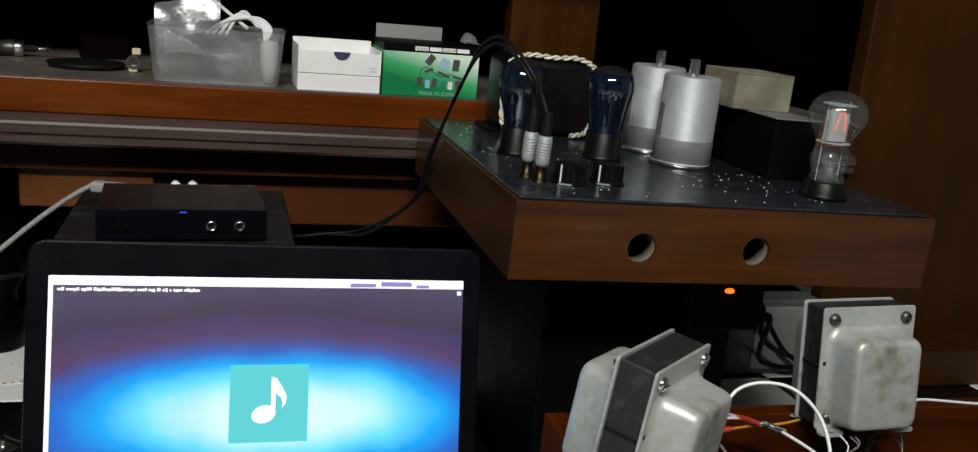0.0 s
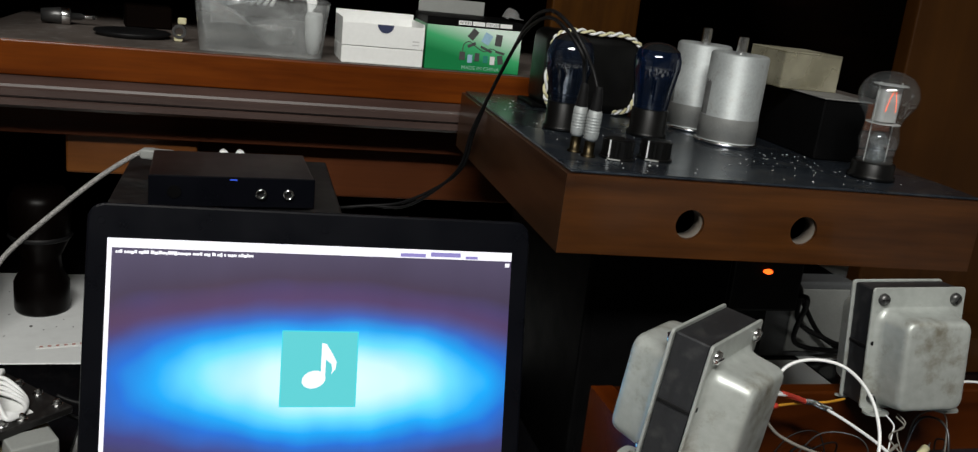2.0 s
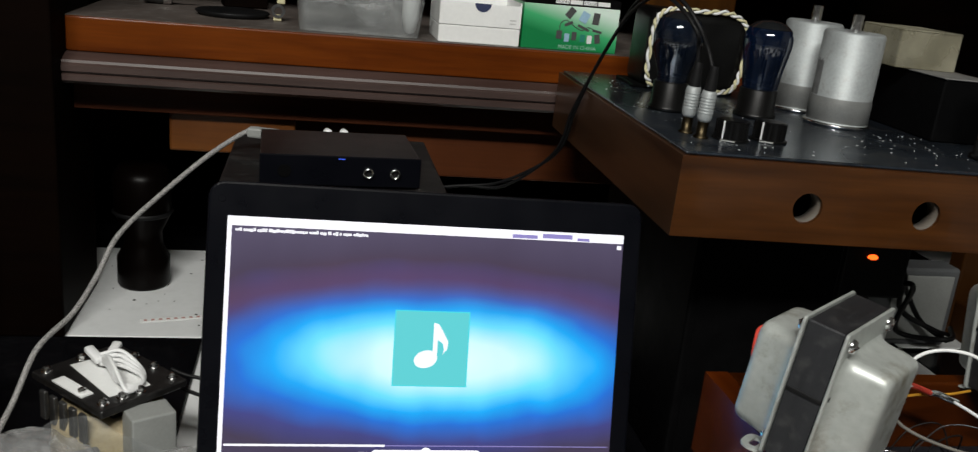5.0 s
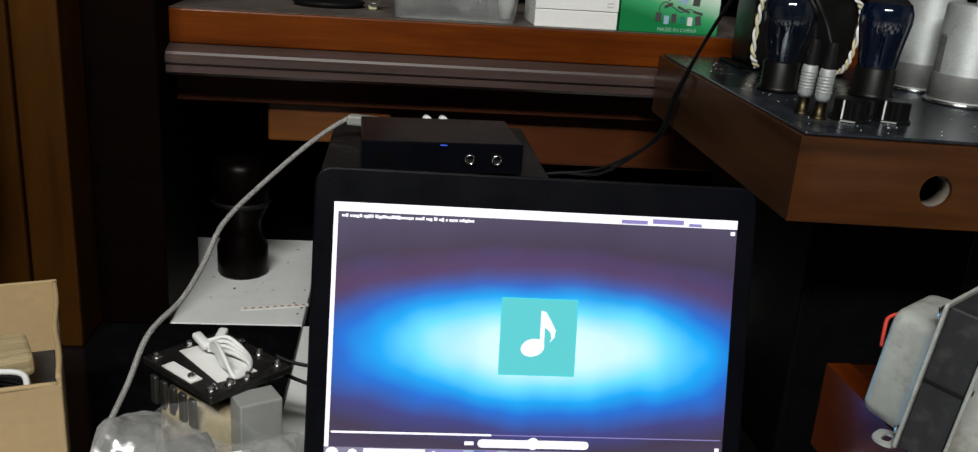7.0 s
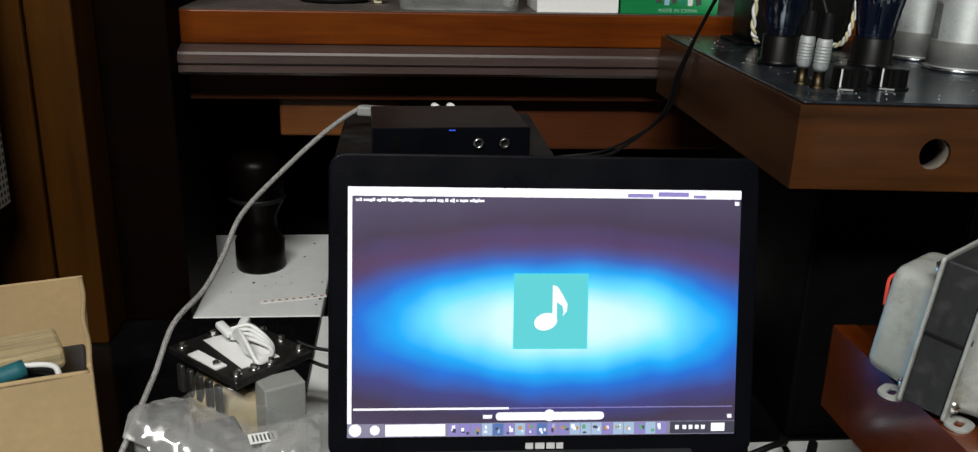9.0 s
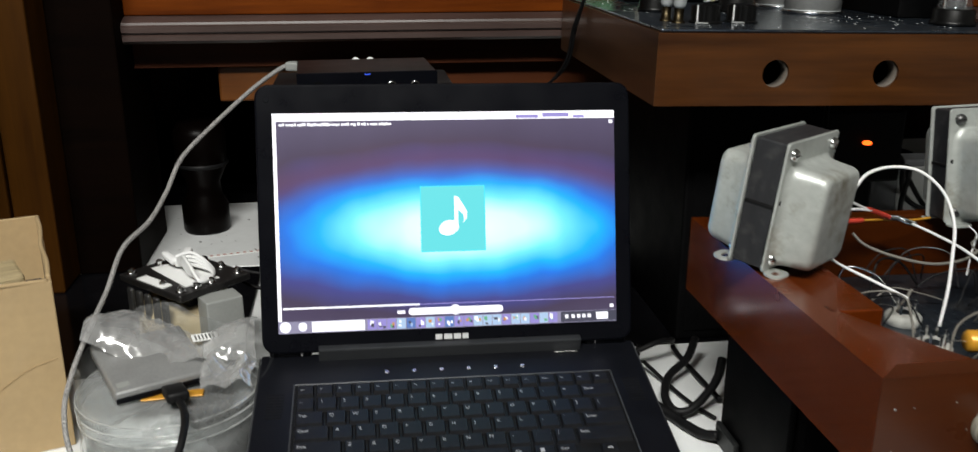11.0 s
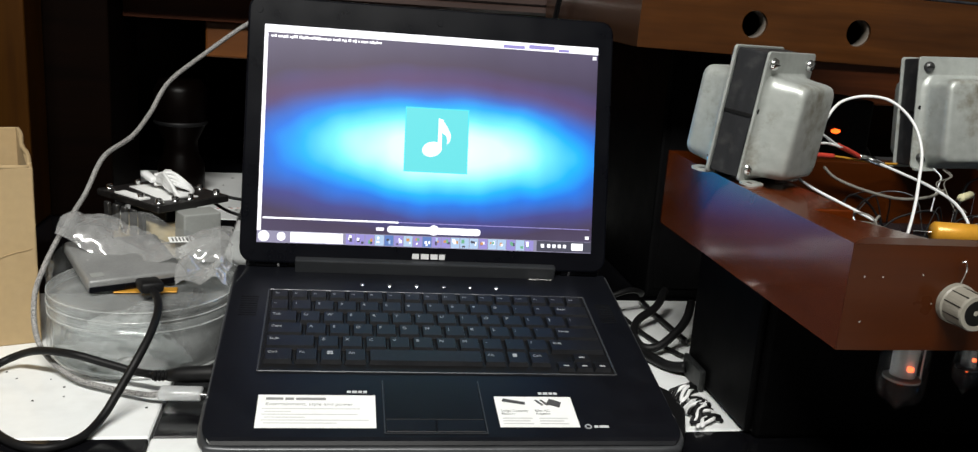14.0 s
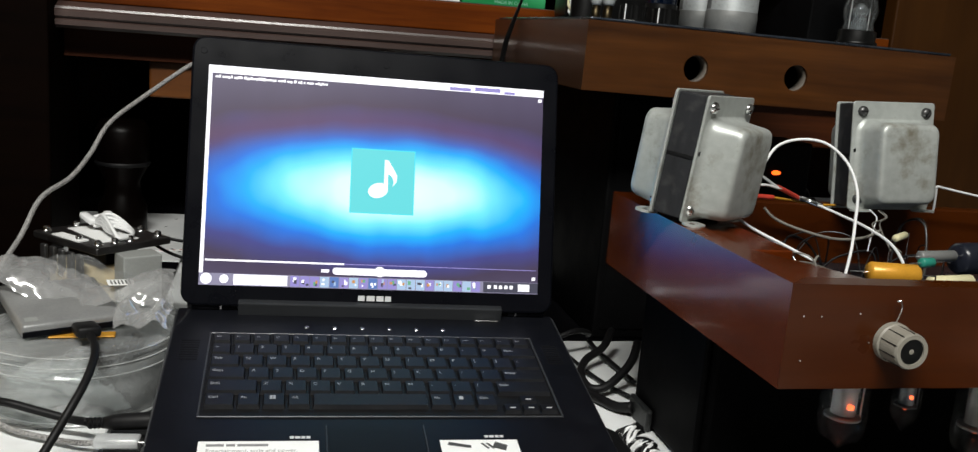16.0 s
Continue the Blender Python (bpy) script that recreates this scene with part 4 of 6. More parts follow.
for nm, x0, x1, y0, y1, z0, z1 in (("side", 0.283, 0.349, 0.188, 0.190, 0, 0.036), ("side", 0.283, 0.349, 0.258, 0.260, 0, 0.036), ("side", 0.283, 0.285, 0.1902, 0.2578, 0, 0.036), ("side", 0.347, 0.349, 0.1902, 0.2578, 0, 0.036), ("inner_wall", 0.313, 0.315, 0.1902, 0.2578, 0, 0.036), ("top", 0.283, 0.349, 0.188, 0.260, 0.0362, 0.038)):
    part(nm, box(x0, x1, y0, y1, CZ + z0, CZ + z1, 0.0005, 1), YELLOWED, cover)
solo("blue_box", box(0.301, 0.3125, 0.205, 0.245, CZ, CZ + 0.011, 0.001, 1), surface("blue_card", (0.008, 0.016, 0.06), 0.5), "small dark blue box on the amplifier", "box", AM)

# signal leads over the amplifier's side
for k in (0, 1):
    o = 0.006 * k
    lo = [AM @ Vector(q) for q in ((0.0315 + 0.0062 * k, 0.0800 - 0.018 * k, PZ + 0.058), (0.0290 + 0.004 * k, 0.0780 - 0.010 * k, 0.142), (0.0235, 0.072, 0.153 + o), (0.0140, 0.088, 0.169 + o), (0.0055, 0.120, 0.178 + o), (0.0026, 0.170, 0.165 + o), (0.0030, 0.220, 0.1385), (-0.001, 0.270, 0.0900), (-0.007 - 0.5 * o, 0.300, 0.0412), (-0.013 - 0.5 * o, 0.330, -0.0135))]
    pts = lo + [(0.135, 0.42, 0.222 - o), (0.09, 0.44, 0.208), (0.03, 0.43, 0.21), (-0.02, 0.36, 0.272)]
    solo("signal_lead", cord(pts, 0.0018, 8), RUBBER, "black signal lead hanging over the amplifier's side", "cable", smooth=True, group="signal leads")

# ---- support under the amplifier ----
# Assumed black box, widened to stand for the dim floor behind it
sub = thing("black_amp_base", "assumed black box under the amplifier, wide enough to hide shaded floor", "box")
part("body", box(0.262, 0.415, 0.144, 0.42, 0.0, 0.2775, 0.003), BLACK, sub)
part("base_front", box(0.270, 0.407, 0.1415, 0.1439, 0.012, 0.2695, 0.001, 1), BLACK, sub, "plain matt black front, assumed")
psu = thing("power_strip", "black mains adaptor with a red indicator light", "adaptor")
part("body", box(0.505, 0.62, 0.330, 0.41, 0.12, 0.215, 0.004), BLACK, psu)
part("leg", box(0.525, 0.60, 0.365, 0.40, 0.0, 0.1195), BLACK, psu)
part("indicator", lathe([(0, 0), (0.0062, 0), (0.0058, 0.003), (0.003, 0.005), (0, 0.0055)], 18, Matrix.Translation((0.568, 0.329, 0.1735)) @ pose(0, 0, 0, 90, 0, 0) @ Matrix.Diagonal((1, 0.5, 1, 1)), closed=False), glow("indicator_red", (1.0, 0.10, 0.01), 4.0), psu, "lit red indicator", True)
sk = thing("wall_outlet_box", "pale grey outlet box low in the cabinet", "outlet")
part("body", box(0.66, 0.80, 0.46, 0.50, 0.0, 0.115, 0.004), surface("outlet_grey", (0.10, 0.105, 0.11), 0.5), sk)
for k in (0, 1, 2):
    solo("mains_lead", cord([(0.60 + 0.02 * k, 0.36, 0.17 - 0.02 * k), (0.64, 0.38 - 0.02 * k, 0.15 - 0.01 * k), (0.69, 0.42, 0.10 - 0.03 * k), (0.74, 0.44 - 0.03 * k, 0.045), (0.78, 0.43, 0.02 + 0.01 * k)], 0.0035, 8), RUBBER, "black mains lead behind the amplifier", "cable", group="black leads", smooth=True)
part("face", box(0.70, 0.79, 0.456, 0.4595, 0.01, 0.105, 0.002), GREYP, sk)

# ---- red chassis, upside down, with its valves hanging below ----
RM = pose(0.2105, -0.3266, 0.1300, 0, 0.35, 0.42)
red = thing("red_chassis", "upturned red wooden amplifier chassis with bare wiring", "amplifier", RM)
L, D, H = 0.46, 0.306, 0.066
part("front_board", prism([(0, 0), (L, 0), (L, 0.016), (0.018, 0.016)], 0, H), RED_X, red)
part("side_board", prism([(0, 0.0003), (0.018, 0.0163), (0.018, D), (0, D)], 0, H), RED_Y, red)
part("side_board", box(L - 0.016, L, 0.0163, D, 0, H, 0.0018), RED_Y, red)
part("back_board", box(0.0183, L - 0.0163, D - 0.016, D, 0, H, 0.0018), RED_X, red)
part("corner_block", prism([(0.0183, 0.0163), (0.075, 0.0163), (0.0183, 0.12)], 0.012, H - 0.003, 0.001, 1), RED_Y, red)
part("rim_board", box(0.0183, 0.060, 0.10, D - 0.0165, 0.03, H - 0.003, 0.001, 1), RED_Y, red)
part("chassis_plate", box(0.0183, L - 0.0163, 0.0163, D - 0.0163, 0.004, 0.010), PLATE, red)
rng = random.Random(7)
for x, z in ((0.012, 0.018), (0.010, 0.046), (0.022, 0.046), (0.048, 0.048), (0.057, 0.030)):
    part("nail", cyl(0.0006, 0, 0.0007, 8, 0, Matrix.Translation((x, 0.0004, z)) @ pose(0, 0, 0, 90, 0, 0)), CHROME, red)
kn = part("tone_knob", lathe([(0, 0), (0.0124, 0), (0.0124, 0.004), (0.0116, 0.005), (0.0112, 0.019), (0.0105, 0.0206), (0.0080, 0.0206), (0.0080, 0.0190), (0, 0.0200)], 40, closed=False), surface("grey_knob", (0.23, 0.215, 0.18), 0.45, var=0.12, scale=60, dust=0.1), red, "grey fluted knob with a black centre", False)
kn.matrix_local = Matrix.Translation((0.0721, -0.0003, 0.0310)) @ pose(0, 0, 0, 90, 0, 0)
part("knob_centre", cyl(0.0078, 0.0191, 0.0198, 28, 0.0003), BAKE, kn)
for i in range(10):
    a = 2 * math.pi * i / 10
    part("flute", box(-0.0003, 0.0003, 0.0106, 0.0117, 0.005, 0.0195, m=pose(0, 0, 0, 0, 0, 36 * i)), BAKE, kn)
part("bare_wire", cord([(0.0721, -0.002, 0.0425), (0.0721, -0.005, 0.0525), (0.0716, -0.004, 0.0575), (0.0701, -0.003, 0.057)], 0.0005, 6), CHROME, red)


GLASS_H = clear("hanging_valve_glass", (0.90, 0.93, 0.94), 0.07, 0.05, 0.012)


def hung_valve(x, y, r, h, heat, label, glass):
    v = part("hanging_valve", lathe([(0, 0), (r + 0.002, 0), (r + 0.002, -0.008), (r, -0.009), (0, -0.009)], 28, closed=False), BAKE, red, "", True)
    v.location = (x, y, 0.0035)
    part("valve_bulb", lathe([(r * 0.92, -0.009), (r, -0.014), (r, -h + 0.012), (r * 0.85, -h + 0.005), (r * 0.35, -h), (r * 0.16, -h - 0.003), (0, -h - 0.006)], 32, closed=False), glass, v, label, True)
    b = bmesh.new()
    lathe([(0, -0.016), (r * 0.5, -0.016), (r * 0.52, -h * 0.4), (r * 0.5, -h * 0.68), (0, -h * 0.68)], 24, closed=False, bm=b)
    cyl(r * 0.75, -h * 0.72, -h * 0.70, 20, bm=b)
    # Pale uprights drawn for the reflections running down the electrodes
    for a in (-0.62, 0.58):
        box(-r * 0.05, r * 0.05, -r * 0.74, -r * 0.70, -h * 0.66, -0.014, m=pose(0, 0, 0, 0, 0, 57 * a), bm=b)
    part("electrodes", b, GREYANODE if r > 0.012 else DARKMETAL, v)
    if heat:
        part("heater", cyl(r * 0.14, -h * 0.58, -h * 0.535, 10, 0.0004, Matrix.Translation((-r * 0.12, -r * 0.62, 0))), heat, v, "glowing heater", True)
        part("heater", cyl(r * 0.10, -h * 0.775, -h * 0.735, 10, 0.0004), heat, v, "glowing heater", True)


hung_valve(0.0900, 0.058, 0.0165, 0.066, HEATER, "clear glass power valve hanging from the chassis", GLASS_H)
hung_valve(0.1340, 0.052, 0.0100, 0.052, HEATER, "small clear glass valve hanging from the chassis", GLASS_H)
hung_valve(0.198, 0.055, 0.0165, 0.078, HEATER_D, "clear glass power valve hanging from the chassis", GLASS_H)

# transformers on the chassis
def slotted_tab(w, h, t):
    """A flat rounded tab with a slot through it."""
    b = bmesh.new()
    rings = [[b.verts.new((x, y, z)) for x, y in rounded(ww, hh, rr, 4)] for ww, hh, rr, z in ((w, h, h * 0.45, 0), (w, h, h * 0.45, t), (w * 0.55, h * 0.34, h * 0.16, t), (w * 0.55, h * 0.34, h * 0.16, 0))]
    for p0, p1 in zip(rings, rings[1:] + rings[:1]):
        for i in range(len(p0)):
            b.faces.new((p0[i], p0[(i + 1) % len(p0)], p1[(i + 1) % len(p0)], p1[i]))
    bmesh.ops.recalc_face_normals(b, faces=b.faces)
    return b


def mains_transformer(name, m, label, bolt_mat):
    t = thing(name, label, "transformer", m, "steel-belled transformers")
    W, HT, S = 0.081, 0.097, 0.0120
    part("core", box(-W / 2 + 0.002, W / 2 - 0.002, -S, S, 0.002, HT - 0.0015, 0.001, 1), CORE, t, "black laminated iron core")
    part("core_band", box(-W / 2 + 0.0012, W / 2 - 0.0012, -S + 0.0006, S - 0.0006, 0.0475, 0.0505, 0.0004, 1), RUBBER, t)
    for s in (-1, 1):
        pl = part("end_plate", prism(rounded(W, HT, 0.0025, 2, 0, HT / 2), 0, 0.0022, 0.0005, 1), STEEL, t, "grey painted steel end plate")
        pl.matrix_local = Matrix.Translation((0, s * (S + 0.0002), 0)) @ (pose(0, 0, 0, 90, 0, 0) if s < 0 else pose(0, 0, 0, 90, 0, 180))
        # bell pressed from sheet: a flared skirt, upright sides and a flat face with round shoulders
        b = bmesh.new()
        rings = []
        for z, w, h, cy, rr in ((0.0022, 0.0740, 0.0800, 0.0415, 0.0120), (0.0030, 0.0695, 0.0775, 0.0415, 0.0110), (0.0050, 0.0650, 0.0755, 0.0415, 0.0100), (0.0090, 0.0620, 0.0740, 0.0415, 0.0095), (0.0240, 0.0580, 0.0715, 0.0420, 0.0085), (0.0268, 0.0568, 0.0704, 0.0420, 0.0085), (0.0287, 0.0548, 0.0684, 0.0420, 0.0080), (0.0298, 0.0520, 0.0655, 0.0420, 0.0070), (0.0302, 0.0470, 0.0605, 0.0420, 0.0055), (0.0303, 0.0380, 0.0515, 0.0420, 0.0045)):
            rings.append([b.verts.new((x, y, z)) for x, y in rounded(w, h, rr, 6, 0, cy)])
        for p0, p1 in zip(rings, rings[1:]):
            for i in range(len(p0)):
                b.faces.new((p0[i], p0[(i + 1) % len(p0)], p1[(i + 1) % len(p0)], p1[i]))
        b.faces.new(rings[-1])
        # small knocks in the sheet
        for v in b.verts:
            if v.co.z > 0.004:
                v.co += 0.0007 * Vector(noise.noise_vector(v.co * 55 + Vector((s, 3.0 * len(label), 0))))
        part("bell", b, STEEL, pl, "dented grey steel bell cover", True)
        for x in (-0.0315, 0.0315):
            for y in (0.0095, 0.0880):
                part("bolt", lathe([(0, 0.0022), (0.0048, 0.0022), (0.0048, 0.0030), (0.0040, 0.0052), (0.0016, 0.0062), (0, 0.0062)], 14, Matrix.Translation((x, y, 0)), closed=False), bolt_mat, pl, smooth=True)
                part("bolt_slot", box(-0.0032, 0.0032, -0.0004, 0.0004, 0.0056, 0.0064, m=Matrix.Translation((x, y, 0)) @ pose(0, 0, 0, 0, 0, 900 * x + 300 * y)), RUBBER, pl)
        for x in (-0.0365, 0.0365):
            part("vent_hole", cyl(0.0018, 0.0021, 0.0026, 12, 0, Matrix.Translation((x, 0.0530, 0))), RUBBER, pl)
        for x in (-0.031, 0.031):
            tab = part("mounting_tab", slotted_tab(0.020, 0.0150, 0.0016), STEEL, pl, "slotted mounting tab")
            tab.matrix_local = Matrix.Translation((x, 0.0004, 0.0085)) @ pose(0, 0, 0, 90, 0, 0)
    return t


mains_transformer("transformer", pose(0.2325, -0.1285, 0.1985, 6.1, 1.6, 38.9), "grey steel-belled transformer turned askew on the red chassis", CHROME)
mains_transformer("transformer", pose(0.4552, -0.0551, 0.1965, -5.9, -1.9, -1.5), "grey steel-belled transformer standing square on the red chassis", DARKBOLT)

# wiring inside the red chassis
ORANGE = surface("orange_foil", (0.62, 0.30, 0.03), 0.35, 0.2, var=0.15, scale=60)
REDW = surface("red_sleeve", (0.55, 0.05, 0.03), 0.45, var=0.1)
GREYW = surface("grey_wire", (0.16, 0.15, 0.13), 0.5, var=0.2, scale=80)
BLUEW = surface("blue_sleeve", (0.03, 0.09, 0.30), 0.45, var=0.1)
GREENW = surface("green_body", (0.02, 0.22, 0.16), 0.45, var=0.1)


def wire(points, r, material, label, smooth=True):
    return solo("wire", cord(points, r, 7), material, label, "wire", group="chassis wiring", smooth=smooth)


wire([(0.298, -0.118, 0.240), (0.311, -0.1136, 0.2547), (0.328, -0.118, 0.2615), (0.346, -0.128, 0.2600), (0.360, -0.140, 0.246), (0.362, -0.155, 0.226), (0.354, -0.170, 0.204), (0.346, -0.182, 0.184), (0.338, -0.190, 0.160)], 0.00125, WHITEP, "white insulated wire arching from a transformer into the chassis")
wire([(0.300, -0.092, 0.232), (0.318, -0.085, 0.2245), (0.338, -0.076, 0.2150), (0.360, -0.072, 0.2065)], 0.00115, WHITEP, "white insulated wire leading to a soldered joint")
wire([(0.300, -0.090, 0.2170), (0.322, -0.083, 0.2175), (0.342, -0.076, 0.2135)], 0.00115, WHITEP, "short white insulated wire beside the red sleeve")
wire([(0.338, -0.076, 0.2150), (0.350, -0.073, 0.2105), (0.363, -0.071, 0.2050)], 0.0022, REDW, "red sleeved joint between two wires")
wire([(0.298, -0.088, 0.2090), (0.315, -0.083, 0.2075), (0.334, -0.078, 0.2060)], 0.0022, REDW, "red sleeve on a brown wire")
wire([(0.334, -0.078, 0.2060), (0.360, -0.068, 0.2025), (0.388, -0.060, 0.1985), (0.412, -0.052, 0.1970)], 0.0011, ORANGE, "orange brown wire beside the red sleeve")
wire([(0.362, -0.071, 0.2055), (0.370, -0.070, 0.2040), (0.376, -0.073, 0.2020), (0.384, -0.075, 0.1995)], 0.0025, CHROME, "twisted bare solder joint")
wire([(0.380, -0.076, 0.2005), (0.392, -0.092, 0.1955), (0.402, -0.118, 0.1900), (0.404, -0.150, 0.1830), (0.398, -0.178, 0.1720), (0.392, -0.195, 0.1560)], 0.00125, WHITEP, "long white insulated wire running into the chassis")
wire([(0.232, -0.058, 0.252), (0.2235, -0.060, 0.249), (0.2185, -0.067, 0.242), (0.2145, -0.074, 0.235)], 0.0013, REDW, "red sleeve bent out behind a transformer")
wire([(0.278, -0.122, 0.1960), (0.290, -0.131, 0.1880), (0.310, -0.143, 0.1790), (0.3316, -0.1578, 0.1692)], 0.00125, WHITEP, "straight white insulated wire dropping into the chassis")
wire([(0.498, -0.075, 0.222), (0.515, -0.070, 0.219), (0.56, -0.065, 0.212), (0.62, -0.062, 0.205), (0.67, -0.060, 0.20)], 0.00115, WHITEP, "white insulated wire lying behind a transformer")
wire([(0.498, -0.074, 0.222), (0.502, -0.070, 0.208), (0.505, -0.066, 0.196)], 0.00115, WHITEP, "short white insulated wire beside a transformer")
wire([(0.322, -0.086, 0.1980), (0.330, -0.094, 0.1900), (0.350, -0.104, 0.1830), (0.378, -0.112, 0.1780), (0.405, -0.112, 0.1800), (0.425, -0.104, 0.1850)], 0.0013, GREYW, "grey wire sagging into the chassis")
for k, (x, y) in enumerate(((0.425, -0.085), (0.437, -0.083), (0.432, -0.088))):
    wire([(x, y, 0.2000), (x + 0.004, y - 0.006, 0.1945), (x + 0.001 - 0.006 * k, y - 0.010, 0.1895), (x - 0.008, y - 0.020, 0.1820), (x - 0.020 + 0.012 * k, y - 0.035, 0.1700)], 0.0006, WHITEP if k < 1 else GREYW, "stripped wire end under a transformer")
rng = random.Random(21)
for i in range(44):
    x0, y0 = 0.29 + 0.30 * rng.random(), -0.29 + 0.23 * rng.random()
    hgt = 0.152 + 0.026 * rng.random() + (0.010 if x0 > 0.40 and y0 > -0.16 else 0.0)
    dx, dy = rng.uniform(-0.07, 0.07), rng.uniform(-0.06, 0.06)
    pts = [(x0, y0, 0.144), (x0 + dx * 0.25 + 0.01 * rng.uniform(-1, 1), y0 + dy * 0.3, hgt), (x0 + dx * 0.65, y0 + dy * 0.7 + 0.01 * rng.uniform(-1, 1), hgt - 0.008 * rng.random()), (x0 + dx, y0 + dy, 0.144)]
    pts = [(max(x, 0.262), max(min(y, -0.052), -0.300), z) for x, y, z in pts]
    wire(pts, rng.choice((0.0006, 0.0007, 0.0010)), rng.choice((GREYW, RUBBER, RUBBER, RUBBER, RUBBER, GREYW, DARKBOLT, CHROME, GREYW)), "thin hook-up wire tangled inside the chassis")


def axial(x0, y0, x1, y1, z, r, material, label, cat):
    d = Vector((x1 - x0, y1 - y0, 0))
    m = Matrix.Translation((x0, y0, z)) @ d.to_track_quat("Z", "Y").to_matrix().to_4x4()
    n = d.length
    t = thing(cat, label, cat, m, "chassis components")
    part("body", lathe([(0, 0), (r * 0.8, 0), (r, r * 0.25), (r, n - r * 0.25), (r * 0.8, n), (0, n)], 20, closed=False), material, t, smooth=True)
    part("lead", cyl(0.0005, -0.012, 0, 6), CHROME, t)
    part("lead", cyl(0.0005, n, n + 0.012, 6), CHROME, t)
    down = (m.to_3x3().inverted() @ Vector((0, 0, -1))).normalized()
    for zz in (-0.012, n + 0.012):
        part("lead", cord([(0, 0, zz), Vector((0, 0, zz)) + down * 0.5 * (z - 0.137), Vector((0, 0, zz)) + down * (z - 0.137)], 0.0005, 5, 3), CHROME, t)


axial(0.2935, -0.2790, 0.3270, -0.2850, 0.1920, 0.0070, ORANGE, "orange-yellow foil capacitor with wire leads", "capacitor")
axial(0.345, -0.275, 0.383, -0.268, 0.184, 0.005, YELLOW, "cream paper capacitor with wire leads", "capacitor")
axial(0.41, -0.178, 0.447, -0.172, 0.180, 0.0045, BAND, "grey banded resistor with wire leads", "resistor")
axial(0.455, -0.165, 0.52, -0.155, 0.176, 0.013, surface("black_can", (0.012, 0.014, 0.022), 0.3, var=0.3), "large black electrolytic capacitor", "capacitor")
axial(0.395, -0.20, 0.408, -0.197, 0.180, 0.0038, GREENW, "green resistor with wire leads", "resistor")
axial(0.43, -0.12, 0.45, -0.105, 0.182, 0.0032, YELLOW, "yellow sleeved resistor with wire leads", "resistor")
axial(0.35, -0.225, 0.375, -0.222, 0.172, 0.004, REDW, "small red capacitor with wire leads", "capacitor")
axial(0.42, -0.235, 0.45, -0.238, 0.172, 0.006, BLUEW, "blue capacitor with wire leads", "capacitor")
for x, y in ((0.335, -0.19), (0.385, -0.21), (0.345, -0.135), (0.43, -0.20)):
    ts = thing("valve_socket", "pale ceramic valve socket seen from its pins", "socket", pose(x, y, 0.137), "valve sockets")
    part("ring", lathe([(0.006, 0), (0.014, 0), (0.014, 0.008), (0.011, 0.011), (0.006, 0.011)], 24, closed=False), surface("ceramic", (0.4, 0.4, 0.37), 0.4, var=0.15, dust=0.2), ts, smooth=True)
    for i in range(8):
        a = i * math.pi / 4
        part("pin", box(-0.001, 0.001, 0.009, 0.0096, 0.011, 0.020, m=pose(0, 0, 0, 0, 0, 45 * i)), CHROME, ts)

# box under the chassis
ub = thing("black_case", "black case on the floor carrying the red chassis", "case")
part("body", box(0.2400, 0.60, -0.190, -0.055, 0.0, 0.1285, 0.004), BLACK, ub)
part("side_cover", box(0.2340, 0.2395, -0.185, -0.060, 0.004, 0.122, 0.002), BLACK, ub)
# Grey plate added for the case's lit lower side
part("lit_foot", box(0.2285, 0.2338, -0.105, -0.062, 0.0, 0.020, 0.002), surface("case_lit_grey", (0.010, 0.011, 0.011), 0.5, var=0.2, scale=30, dust=0.06), ub, "grey plate for the lit foot of the case")
solo("black_plug", prism([(0.1715, -0.1985), (0.1800, -0.1985), (0.1940, -0.1600), (0.1930, -0.1260), (0.1860, -0.1150), (0.1715, -0.1150)], 0.0005, 0.0130, 0.003, 2), RUBBER, "flat black rubber plug lying beside the laptop", "plug")
# zebra cloth: ribbed, banded black and white
b_w, b_k = bmesh.new(), bmesh.new()
rng = random.Random(3)
for i in range(30):
    u = i / 29
    c = Vector((0.2095 + 0.003 * u, -0.112 - 0.055 * u, 0))
    tw = rng.uniform(-0.5, 0.5)
    pts = []
    for k in range(7):
        a = math.pi * k / 6
        w = 0.0125 + 0.003 * math.sin(7 * u)
        q = c + Vector((math.cos(0.5 + tw) * w * math.cos(a), math.sin(0.5 + tw) * w * math.cos(a), 0.0012 + (0.007 + 0.004 * math.sin(11 * u)) * math.sin(a)))
        q += 0.002 * Vector((rng.uniform(-1, 1), rng.uniform(-1, 1), rng.uniform(0, 1)))
        pts.append(q)
    cord(pts, 0.0016, 6, 3, bm=b_w if i % 2 else b_k)
z = thing("striped_cloth", "crumpled black and white striped cloth on the floor", "cloth")
part("white_stripes", b_w, WHITEP, z, smooth=True)
part("black_stripes", b_k, RUBBER, z, smooth=True)

